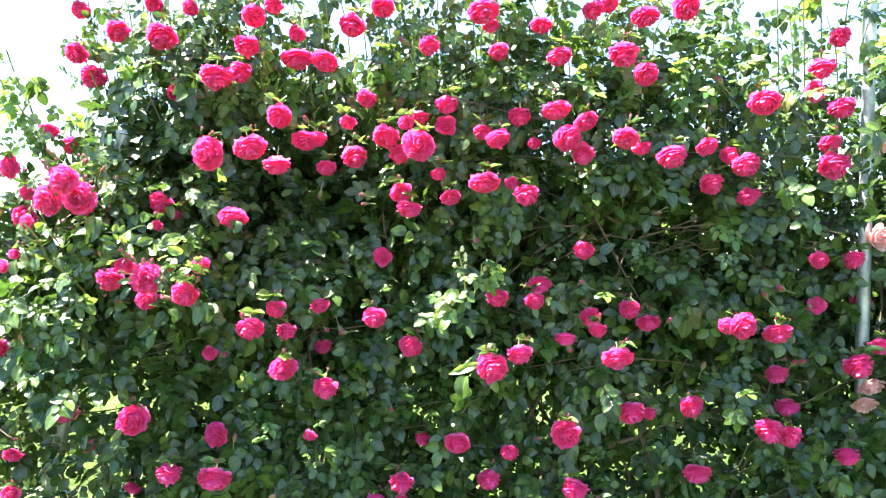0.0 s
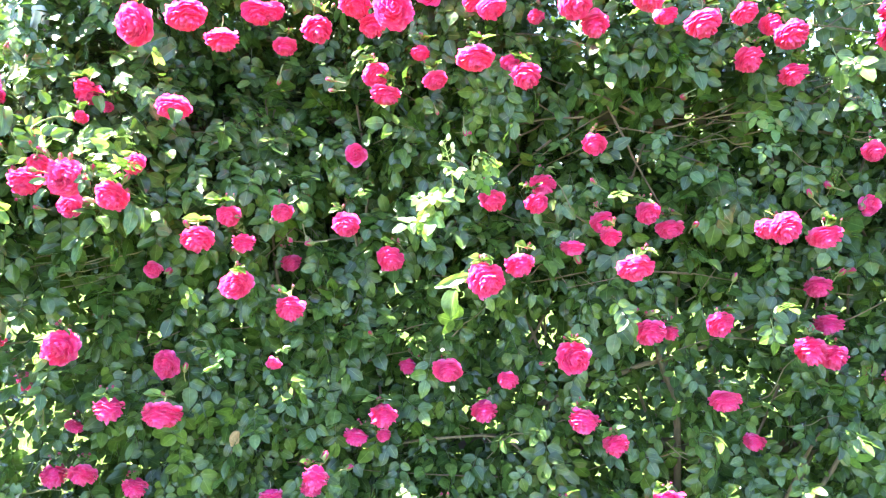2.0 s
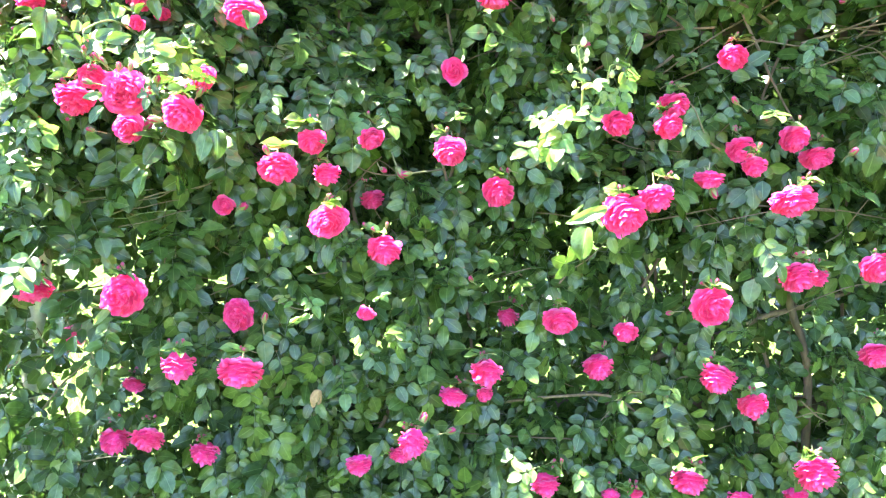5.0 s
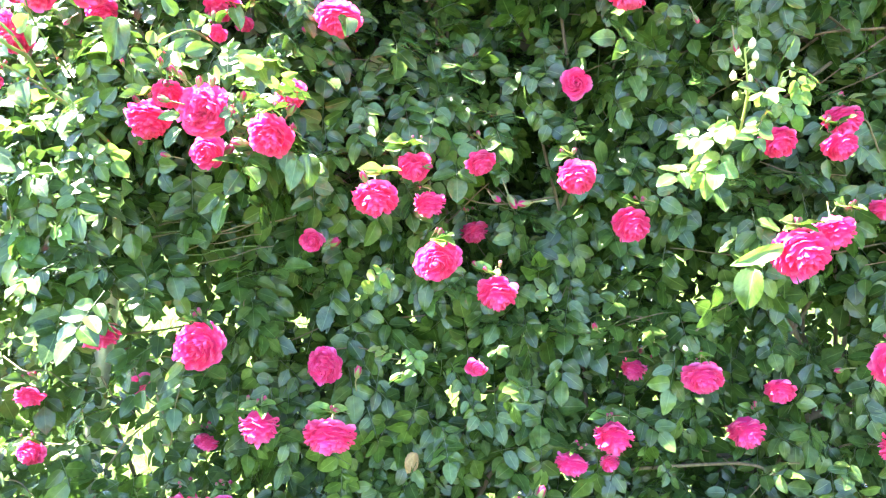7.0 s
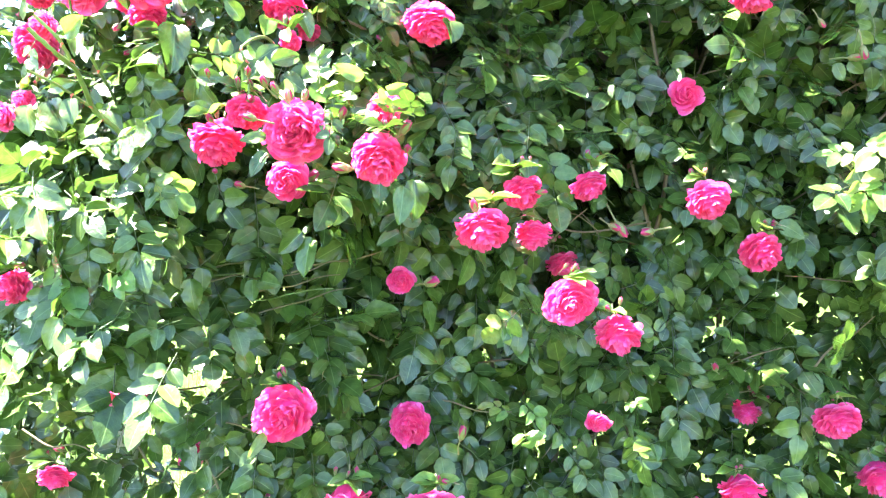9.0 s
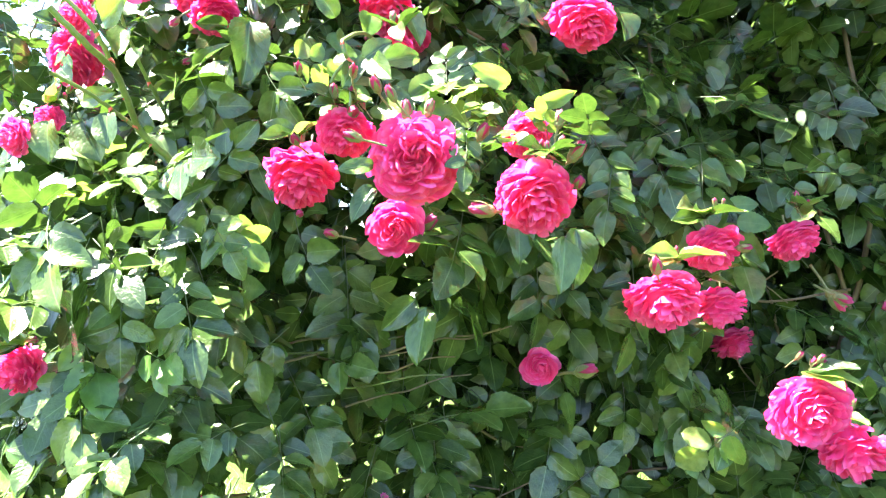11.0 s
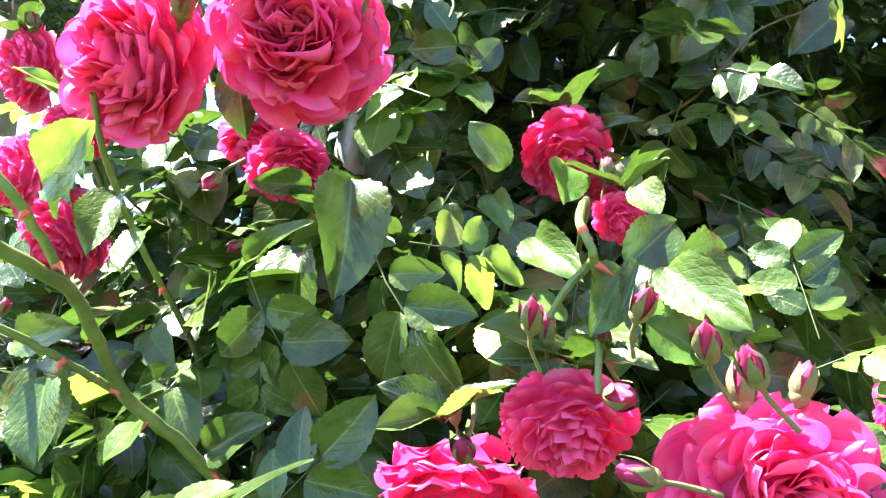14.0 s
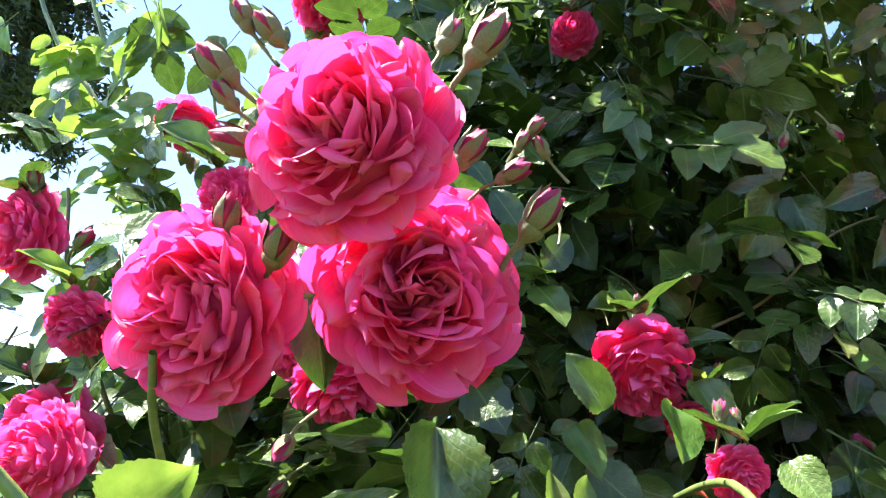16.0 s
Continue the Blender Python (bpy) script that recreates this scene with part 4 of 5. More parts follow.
bloom(main, 0.649, 2.513, 2.390, 0.090, 7, -82, "A")
bloom(main, 0.767, 2.464, 2.406, 0.095, -10, -56, "A")
bloom(main, 0.634, 2.459, 1.939, 0.058, 28, -66, "A")
bloom(main, 0.932, 2.509, 1.933, 0.060, 7, -62, "A")
bloom(main, 0.301, 2.608, 1.971, 0.051, -2, -72, "C")
bloom(main, 1.343, 2.612, 2.368, 0.078, -5, -77, "B")
bloom(main, 1.268, 2.612, 2.527, 0.078, -14, -73, "B")
bloom(main, 0.905, 2.410, 1.377, 0.064, 11, -63, "A")
bloom(main, -0.425, 2.461, 1.943, 0.070, -16, -81, "C")
bloom(main, 0.691, 2.508, 1.075, 0.052, 22, -61, "D")
bloom(main, 1.438, 2.511, 1.320, 0.074, 7, -70, "D")
bloom(left, -1.017, 2.507, 0.772, 0.049, 23, -57, "D")
bloom(main, -0.055, 2.609, 0.943, 0.058, -42, -64, "C")
bloom(main, 0.033, 2.432, 0.566, 0.079, 8, -69, "C")
bloom(main, -0.117, 2.506, 0.763, 0.042, 15, -53, "C")
bloom(main, 0.670, 2.490, 0.522, 0.068, 19, -73, "B")
bloom(main, 1.195, 2.462, 0.520, 0.078, -2, -52, "C")
bloom(main, 0.274, 2.506, 0.508, 0.040, 7, -74, "B")
bloom(main, 0.211, 2.507, 0.501, 0.046, 13, -87, "D")
bloom(left, -1.006, 2.507, 0.764, 0.047, -1, -73, "A")
bloom(main, 0.543, 2.509, 0.495, 0.063, -4, -70, "A")
bloom(left, -1.220, 2.206, 1.631, 0.043, -20, 0, "A")
bloom(left, -1.285, 2.255, 1.533, 0.037, -20, 0, "A")
bloom(left, -1.202, 2.306, 1.788, 0.041, -10, 0, "D")
bloom(main, 1.277, 2.608, 1.437, 0.050, 0, 0, "E")
bloom(main, -0.018, 2.512, 2.498, 0.083, 3, -44, "D")
bloom(left, -0.949, 2.513, 2.488, 0.084, 8, -67, "A")
bloom(main, -0.453, 2.514, 2.489, 0.091, -17, -69, "B")
bloom(main, 0.377, 2.513, 2.526, 0.087, 18, -70, "B")
bloom(main, 0.993, 2.512, 2.501, 0.082, -0, -71, "D")
bloom(pale, 1.441, 2.562, 1.176, 0.079, 0, -52, "P")
bloom(pale, 1.420, 2.561, 1.115, 0.075, 0, -52, "P")
bloom(pale, 1.485, 2.610, 1.996, 0.066, 0, 0, "P")
bloom(pale, 1.494, 2.613, 1.677, 0.085, 0, -10, "P")

bud(left, -1.160, 2.192, 1.797, 0.023, -78, 41)
bud(left, -1.156, 2.190, 1.782, 0.015, -94, 44)
bud(left, -1.136, 2.173, 1.751, 0.020, -74, 10)
bud(left, -1.158, 2.204, 1.725, 0.020, 26, 62)
bud(left, -1.132, 2.197, 1.711, 0.022, 35, 38)
bud(left, -1.143, 2.202, 1.825, 0.019, -74, 43)
bud(left, -1.159, 2.202, 1.833, 0.017, -67, 58)
bud(left, -1.063, 2.199, 1.816, 0.019, 115, 72)
bud(left, -1.048, 2.182, 1.798, 0.024, 73, 48)
bud(left, -1.055, 2.202, 1.758, 0.019, 72, 41)
bud(left, -1.036, 2.200, 1.749, 0.015, 93, 16)
bud(left, -1.025, 2.194, 1.722, 0.022, 57, 46)
bud(left, -1.418, 2.424, 1.848, 0.021, -5, 70)
bud(left, -1.373, 2.426, 1.802, 0.022, 56, 21)
bud(left, -1.023, 2.247, 1.796, 0.012, 133, 38)
bud(left, -1.029, 2.247, 1.787, 0.012, 136, 52)
bud(left, -1.014, 2.247, 1.784, 0.012, -179, 59)
bud(left, -1.136, 2.256, 1.642, 0.016, -8, -38)
bud(left, -0.962, 2.495, 1.690, 0.012, -165, -31)
bud(main, -0.753, 2.499, 1.935, 0.016, 104, -61)
bud(left, -0.793, 2.498, 1.929, 0.016, -136, -67)
bud(main, -0.764, 2.503, 1.661, 0.019, -64, 46)
bud(left, -0.909, 2.165, 1.489, 0.018, -55, 16)
bud(left, -0.921, 2.189, 1.519, 0.019, 19, 0)
bud(left, -0.868, 2.202, 1.515, 0.020, -17, 81)
bud(left, -0.795, 2.207, 1.495, 0.020, 30, 37)
bud(main, -0.717, 2.201, 1.504, 0.017, 67, 79)
bud(main, -0.706, 2.184, 1.469, 0.022, 60, 47)
bud(main, -0.699, 2.188, 1.443, 0.018, 5, 22)
bud(left, -0.783, 2.184, 1.419, 0.025, -72, 7)
bud(left, -0.956, 2.258, 1.399, 0.018, -29, 13)
bud(main, -0.602, 2.307, 1.357, 0.023, -19, 48)
bud(main, -0.683, 2.370, 1.234, 0.030, 44, 16)
bud(main, -0.368, 2.409, 1.325, 0.023, 37, -17)
bud(left, -0.984, 2.208, 1.493, 0.017, 1, 21)
bud(left, -0.981, 2.206, 1.420, 0.014, 22, -2)
bud(left, -0.847, 2.201, 1.518, 0.017, 67, 71)
bud(main, -0.497, 2.363, 1.384, 0.017, 67, 1)
bud(left, -0.913, 2.155, 1.547, 0.015, 18, 40)
bud(left, -0.889, 2.156, 1.533, 0.017, -13, 40)
bud(left, -0.873, 2.154, 1.524, 0.016, -38, 49)
bud(left, -1.006, 2.298, 1.771, 0.014, -144, 74)
bud(main, -0.762, 2.499, 1.661, 0.017, -101, 35)
bud(left, -0.950, 2.104, 1.538, 0.012, 8, 46)
bud(left, -1.167, 2.356, 1.625, 0.015, -14, -30)
bud(main, -0.301, 2.402, 1.315, 0.025, -80, -4)
bud(main, 0.338, 2.495, 0.981, 0.021, -120, -0)
bud(main, -0.153, 2.507, 1.050, 0.021, -27, 40)
bud(main, -0.273, 2.396, 0.718, 0.034, 118, 63)
bud(main, -0.207, 2.403, 0.699, 0.026, 73, 30)
bud(main, -0.630, 2.352, 0.974, 0.024, 51, 73)
bud(main, 0.099, 2.500, 1.635, 0.023, 96, -75)
bud(main, 0.707, 2.500, 1.736, 0.023, -90, -25)
bud(main, 0.468, 2.506, 1.489, 0.024, -54, 33)
bud(main, 1.059, 2.491, 1.462, 0.027, -176, 47)
bud(main, 1.157, 2.511, 1.245, 0.028, 10, 38)
bud(main, -0.260, 2.495, 1.733, 0.020, -120, 0)
bud(main, -0.414, 2.498, 1.767, 0.022, -145, -77)
bud(main, 0.860, 2.502, 1.224, 0.024, 59, 73)
bud(main, 0.020, 2.496, 1.684, 0.017, 159, -58)
bud(main, 1.120, 2.509, 1.490, 0.034, -56, 17)
bud(main, 0.900, 2.500, 2.164, 0.030, -92, 49)
bud(left, -0.868, 2.307, 1.407, 0.028, 55, 29)
bud(main, 0.417, 2.504, 1.291, 0.033, 62, -63)
bud(main, 0.746, 2.511, 1.372, 0.026, 16, 32)
bud(main, -0.143, 2.502, 2.274, 0.034, -81, 24)
bud(main, 1.178, 2.513, 1.253, 0.030, 23, 17)
bud(main, 1.209, 2.511, 1.440, 0.030, -30, -26)
bud(main, -0.448, 2.408, 1.985, 0.025, -33, 40)
bud(main, -0.338, 2.497, 1.324, 0.030, 112, -53)
bud(main, 0.102, 2.546, 1.626, 0.023, 111, -1)
bud(main, 0.726, 2.557, 1.736, 0.023, -53, -10)
bud(main, -0.267, 2.498, 1.761, 0.023, -101, 11)
bud(main, -0.415, 2.502, 1.771, 0.023, -20, -81)


# ---- canes ----
def cane(plant, keys, r0, r1, mat, label, sides=7, thorns=0, seed=0):
    pts = curve_points(keys, max(8, 5 * len(keys)))
    pts = pts + np.random.default_rng(seed).normal(0, r0 * 0.12, pts.shape)
    v, f, u, s = tube(pts, np.linspace(r0, r1, len(pts)), sides)
    ob = part("cane", mesh_from("cane", v, f, [mat], u), plant, label, base_of(plant))
    r = np.random.default_rng(seed + 5)
    for k in range(thorns):
        i = r.integers(1, len(pts) - 2)
        a = r.uniform(0, 6.28)
        side = np.array([math.cos(a), -abs(math.sin(a)) * 0.6, 0.25 * math.sin(a)])
        q = pts[i] + side * r0 * 0.7
        tv, tf, tu, _ = tube([q, q + side * 0.004 + (0, 0, -0.001), q + side * 0.0085 + (0, 0, -0.004)], [0.0028, 0.0014, 0.0002], 5)
        part("thorn", mesh_from("thorn", tv, tf, [THORN], tu), ob, "red thorn" if k == 0 else "")


crng = random.Random(3)
for k in range(26):
    x0 = crng.uniform(-1.5, 1.7)
    plant = left if x0 < -0.8 else main
    keys, x, y = [], x0, crng.uniform(2.68, 2.86)
    for z in np.arange(-0.05, crng.uniform(1.4, 2.05), 0.3):
        keys.append((x, y + crng.uniform(-0.03, 0.03), z))
        x += crng.gauss(0, 0.07)
    cane(plant, keys, crng.uniform(0.005, 0.011), 0.0035, BARK, "brown woody cane", 7, 0, k)
for k in range(22):
    x, z = crng.uniform(-1.4, 1.5), crng.uniform(0.4, 2.1)
    plant = left if x < -0.8 else main
    dx = crng.choice((-1, 1)) * crng.uniform(0.12, 0.3)
    keys = [(x + i * dx, 2.66 - 0.03 * i + crng.uniform(-0.03, 0.03), z + i * crng.uniform(-0.02, 0.06)) for i in range(4)]
    thick = crng.uniform(0.002, 0.004)
    if not any(-0.75 < q[0] < -0.05 and 1.48 < q[2] < 1.9 for q in keys):          # none in the dark hollow
        cane(plant, keys, thick, 0.0012, BARK, "", 6, 0, 100 + k)

# bare twigs in the hollow under the upper blooms
for k in range(30):
    x, z = crng.uniform(0.05, 1.15), crng.gauss(1.68, 0.06)
    way, rise = crng.choice((-1, 1)), crng.gauss(0.0, 0.05)
    keys = [(x + way * 0.11 * i, 2.70 + crng.uniform(-0.05, 0.06), z + rise * i + crng.uniform(-0.012, 0.012)) for i in range(4)]
    cane(main, keys, crng.uniform(0.002, 0.0045), 0.0012, BARK, "", 5, 0, 200 + k)

# twigs within the outer leaves
for k in range(110):
    x, z = crng.uniform(-1.5, 1.5), crng.uniform(0.35, 1.75)
    plant = left if x < -0.8 else main
    out = float(front(np.array([x]), np.array([z]))[0]) + crng.uniform(0.03, 0.12)
    a, reach = crng.uniform(-0.6, 1.2), crng.uniform(0.03, 0.07)
    way = crng.choice((-1, 1))
    keys = [(x + way * reach * i * math.cos(a), out - 0.01 * i + crng.uniform(-0.012, 0.012), z + reach * i * math.sin(a) + crng.uniform(-0.022, 0.022)) for i in range(4)]
    cane(plant, keys, crng.uniform(0.0015, 0.0032), 0.001, TWIG, "", 5, 0, 500 + k)

# a web of bare twigs low in the wall
for k in range(9):
    x, z = crng.uniform(-1.15, -0.92), crng.uniform(1.17, 1.27)
    keys = [(x + 0.04 * i, 2.40 + crng.uniform(-0.015, 0.03), z + i * (0.006 + 0.002 * (k % 3)) + crng.uniform(-0.004, 0.004)) for i in range(5)]
    cane(left, keys, crng.uniform(0.0014, 0.0024), 0.001, TWIG if k % 3 else STEM, "", 6, 0, 700 + k)

for keys, r0, r1, thorns in (
    ([(-1.175, 2.09, 1.60), (-1.16, 2.121, 1.576), (-1.165, 2.179, 1.565), (-1.170, 2.215, 1.540), (-1.174, 2.247, 1.516), (-1.156, 2.287, 1.485), (-1.12, 2.38, 1.40), (-1.10, 2.55, 1.2)], 0.0030, 0.0045, 7),
    ([(-1.185, 2.12, 1.625), (-1.163, 2.139, 1.596), (-1.165, 2.179, 1.566)], 0.0022, 0.0026, 2),
    ([(-1.215, 2.15, 1.558), (-1.198, 2.184, 1.546), (-1.185, 2.22, 1.530), (-1.174, 2.247, 1.516)], 0.0020, 0.0024, 3),
    ([(-1.18, 2.20, 1.672), (-1.189, 2.23, 1.644), (-1.198, 2.29, 1.603), (-1.2, 2.367, 1.547), (-1.21, 2.45, 1.46)], 0.0018, 0.0026, 2),
    ([(-0.946, 2.2, 1.552), (-0.94, 2.2, 1.563), (-0.929, 2.2, 1.575), (-0.927, 2.185, 1.577), (-0.932, 2.2, 1.596), (-0.925, 2.3, 1.63), (-0.93, 2.45, 1.62)], 0.0016, 0.0024, 2),
    ([(-0.926, 2.2, 1.52), (-0.925, 2.2, 1.561), (-0.927, 2.185, 1.577)], 0.0016, 0.0020, 1),
    ([(-1.646, 2.62, 2.256), (-1.592, 2.62, 2.15), (-1.523, 2.62, 2.06), (-1.48, 2.62, 2.0), (-1.40, 2.6, 1.88), (-1.34, 2.58, 1.6)], 0.0026, 0.0042, 4),
    ([(-1.572, 2.62, 2.253), (-1.529, 2.62, 2.148), (-1.493, 2.62, 2.091), (-1.462, 2.62, 2.014), (-1.437, 2.62, 1.97), (-1.396, 2.6, 1.874), (-1.33, 2.58, 1.6)], 0.0030, 0.0046, 4),
):
    SHOOTS.extend(q for q in keys if q[1] < 2.3)
    cane(left, keys, r0 * 1.0, r1 * 0.98, STEM, "green thorny shoot", 8, thorns, int(1000 * r1))
for keys, r0, r1 in (
    ([(0.35, 2.72, 0.80), (0.549, 2.7, 0.885), (0.654, 2.71, 0.929), (0.831, 2.72, 0.979), (1.1, 2.74, 1.095)], 0.009, 0.006),
    ([(-0.106, 2.6, 0.701), (0.051, 2.58, 0.731), (0.214, 2.6, 0.731), (0.318, 2.62, 0.664)], 0.004, 0.003),
    ([(0.70, 2.69, 1.10), (0.714, 2.69, 0.965), (0.754, 2.69, 0.861), (0.781, 2.69, 0.687), (0.80, 2.69, -0.05)], 0.009, 0.012),
    ([(1.00, 2.70, 0.2), (1.108, 2.68, 0.508), (1.157, 2.66, 0.658), (1.19, 2.64, 0.752)], 0.008, 0.004),
    ([(1.05, 2.68, 0.2), (1.137, 2.66, 0.444), (1.219, 2.64, 0.612), (1.282, 2.62, 0.758)], 0.009, 0.006),
):
    cane(main, keys, r0, r1, BARK, "brown woody cane", 8, 0, int(1000 * r0))


# ---- leaves on the wall ----
def outward(x, z):
    e = 0.03
    n = np.stack([(front(x + e, z) - front(x - e, z)) / (2 * e), -np.ones_like(x), (front(x, z + e) - front(x, z - e)) / (2 * e)], 1)
    return n / np.linalg.norm(n, axis=1, keepdims=True)


def scatter(count, x0, x1, z0, z1, d0, d1, even=1.0, thin=0.0, holes=0.0):
    """Places in the leafy wall between two depths behind its face."""
    x, z = rng.uniform(x0, x1, count), rng.uniform(z0, z1, count)
    keep = rng.uniform(0, 1, count) < density(x, z) * even * (1 - thin * step(1.45, 1.10, z)) * (1 - holes * hollows(x, z))
    x, z = x[keep], z[keep]
    y = front(x, z) + d0 + (d1 - d0) * rng.uniform(0, 1, len(x))
    return np.stack([x, y, z], 1), outward(x, z)


def open_poses(places, outs, spread_dir, size, flat=0.0):
    """Leaf poses, less those whose blades would hang before a flower."""
    M = leaf_poses(places, outs, spread_dir, size, flat)
    mid, tip = (M[:, :3, 3] + M[:, :3, 1] * reach for reach in (0.055, 0.11))
    return M[clear(mid) & clear(tip) & clear(M[:, :3, 3])]


def foliage(plant, name, label, templates, mats, places, outs, size, spread_dir=0.45, flat=0.0):
    v, f, u, s = spread(templates, open_poses(places, outs, spread_dir, size, flat))
    part(name, mesh_from(name, v - np.array(plant.location), f, mats, u, s), plant, label, None, "stuff")


p, o = scatter(12500, -0.8, 2.3, -0.1, 2.95, 0.10, 0.52, 1.0, 0.08)
foliage(main, "inner_leaves", "", INNER_LEAVES, [LEAF, STALK], p, o, 0.82)
p, o = scatter(5600, 0.25, 2.3, -0.1, 2.95, -0.05, 0.14, 1.0, 0.0, 0.8)
foliage(main, "leaves", "", FAR_LEAVES, [LEAF, STALK], p, o, 0.86, 0.45, 0.2)
p, o = scatter(3700, -0.8, 0.25, 0.2, 2.95, -0.05, 0.14, 1.0, 0.0, 0.8)
foliage(main, "leaves", "", MID_LEAVES, [LEAF, STALK], p, o, 0.86, 0.45, 0.2)
p, o = scatter(8500, -2.2, -0.8, -0.1, 2.95, 0.10, 0.55, 1.0, 0.10)
foliage(left, "inner_leaves", "", INNER_LEAVES, [LEAF, STALK], p, o, 0.82)
p, o = scatter(3600, -1.1, 0.3, 1.55, 2.6, 0.22, 0.6)
foliage(main, "inner_leaves", "", INNER_LEAVES, [LEAF, STALK], p, o, 0.82)
p, o = scatter(4600, -0.8, 1.8, 1.20, 1.95, 0.25, 0.6)
foliage(main, "inner_leaves", "", INNER_LEAVES, [LEAF, STALK], p, o, 0.82)
p, o = scatter(3300, -2.1, -0.8, 0.2, 2.95, -0.05, 0.14, 1.0, 0.0, 0.8)
foliage(left, "leaves", "", MID_LEAVES, [LEAF, STALK], p, o, 0.90, 0.40, 0.2 + 0.22 * step(-0.7, -1.05, p[:, 0]))
# leaves along the top, with backlight painted in as a yellow-green tone
p, o = scatter(1700, -1.3, 1.5, 2.12, 2.75, -0.12, 0.10)
foliage(main, "young_leaves", "pale yellow-green backlit leaves", MID_LEAVES, [SUNLIT_YOUNG, STALK], p, o, 0.72, 0.5, 0.4)

# the nearest sprays: single leaves, each a piece of its own
p, o = scatter(760, -1.55, -0.45, 1.15, 2.1, -0.08, 0.04, 0.9)
keep = (p[:, 2] < 1.68) | (p[:, 0] < -1.12)
p, o = p[keep], o[keep]
M = open_poses(p, o, 0.45, 0.90, 0.4 * step(-0.65, -0.95, p[:, 0]))[:240]
for k in range(len(M)):
    young = rng.uniform() < 0.18
    part("leaf", NEAR_SUNLIT_YOUNG[k % 4] if young else NEAR_LEAVES[k % 10], left, "pale sunlit young leaf" if young else "", base_of(left) @ Matrix(M[k].tolist()))

# single broad leaflets that stand clear of the wall
LONE = []
for k in range(6):
    lv, lf, lu = leaflet(0.06, 0.06, 25, 7, 0.14 + 0.05 * k, 0.10 + 0.04 * k, 0.14 * (k - 2), 0.07, 0.035)
    LONE.append([mesh_from("leaflet", lv, lf, [mat], lu) for mat in (LEAF, SUNLIT_YOUNG)])


def lone_leaflet(plant, base, tip, ratio, young, up=0.02):
    """One leaflet from its stalk to its tip; ratio: its breadth over its length."""
    a = Vector(tip) - Vector(base)
    size = a.length * 0.9
    y = a.normalized()
    z = Vector((0.05 + rng.normal(0, 0.3), -1.0, up + rng.normal(0, 0.2)))
    z = (z - y * z.dot(y)).normalized()
    x = y.cross(z)
    m = Matrix.Translation(base) @ Matrix((x, y, z)).transposed().to_4x4() @ Matrix.Diagonal((size * ratio * 0.95 / 0.06, size / 0.06, size / 0.06, 1))
    part("leaflet", LONE[rng.integers(0, 6)][int(young)], plant, "pale sunlit young leaflet" if young else "", base_of(plant) @ m)


lone_leaflet(left, (-1.072, 2.310, 1.655), (-1.061, 2.270, 1.576), 0.62, False)
lone_leaflet(left, (-1.120, 2.360, 1.622), (-1.118, 2.300, 1.553), 0.62, False)
lone_leaflet(left, (-1.154, 2.380, 1.565), (-1.158, 2.340, 1.520), 0.85, False)
lone_leaflet(left, (-1.139, 2.360, 1.534), (-1.085, 2.330, 1.548), 0.80, False)
lone_leaflet(left, (-0.809, 2.550, 1.880), (-0.821, 2.530, 1.817), 0.85, False)
lone_leaflet(left, (-0.783, 2.550, 1.901), (-0.846, 2.530, 1.887), 0.50, False)
lone_leaflet(main, (-0.787, 2.550, 1.891), (-0.767, 2.530, 1.837), 0.70, False)
lone_leaflet(main, (-0.701, 2.490, 1.845), (-0.752, 2.460, 1.797), 0.60, False)
lone_leaflet(main, (-0.727, 2.490, 1.874), (-0.782, 2.465, 1.850), 0.55, False)
lone_leaflet(left, (-0.912, 2.200, 1.575), (-0.881, 2.220, 1.605), 0.60, False)
lone_leaflet(left, (-0.892, 2.200, 1.572), (-0.850, 2.240, 1.595), 0.50, False)
lone_leaflet(left, (-0.899, 2.180, 1.570), (-0.877, 2.140, 1.542), 0.50, False)
lone_leaflet(left, (-0.914, 2.200, 1.572), (-0.927, 2.170, 1.546), 0.60, False)
lone_leaflet(left, (-0.909, 2.190, 1.574), (-0.917, 2.170, 1.551), 0.45, False)
lone_leaflet(left, (-0.956, 2.300, 1.611), (-0.936, 2.250, 1.582), 0.50, False)
lone_leaflet(left, (-0.978, 2.350, 1.670), (-0.998, 2.330, 1.703), 0.70, False)
lone_leaflet(left, (-0.990, 2.400, 1.667), (-0.979, 2.370, 1.636), 0.60, True)
lone_leaflet(left, (-0.937, 2.360, 1.675), (-0.933, 2.330, 1.642), 0.80, True)
lone_leaflet(left, (-0.901, 2.450, 1.704), (-0.879, 2.420, 1.660), 0.60, False)
lone_leaflet(left, (-0.913, 2.450, 1.732), (-0.878, 2.420, 1.734), 0.40, False)
lone_leaflet(left, (-1.134, 2.300, 1.596), (-1.090, 2.270, 1.625), 0.40, False)
lone_leaflet(left, (-1.161, 2.150, 1.604), (-1.122, 2.120, 1.625), 0.58, True)
lone_leaflet(left, (-1.188, 2.240, 1.629), (-1.179, 2.200, 1.593), 0.50, False)
lone_leaflet(left, (-1.183, 2.260, 1.612), (-1.172, 2.220, 1.584), 0.50, True)
lone_leaflet(left, (-1.208, 2.350, 1.533), (-1.214, 2.320, 1.519), 0.80, False)
lone_leaflet(left, (-1.225, 2.220, 1.544), (-1.179, 2.202, 1.552), 0.5, False)
lone_leaflet(left, (-1.273, 2.300, 1.539), (-1.243, 2.277, 1.487), 0.8, False)
lone_leaflet(left, (-1.147, 2.280, 1.454), (-1.176, 2.231, 1.449), 0.5, False)
lone_leaflet(left, (-1.162, 2.320, 1.449), (-1.107, 2.295, 1.464), 0.55, False)
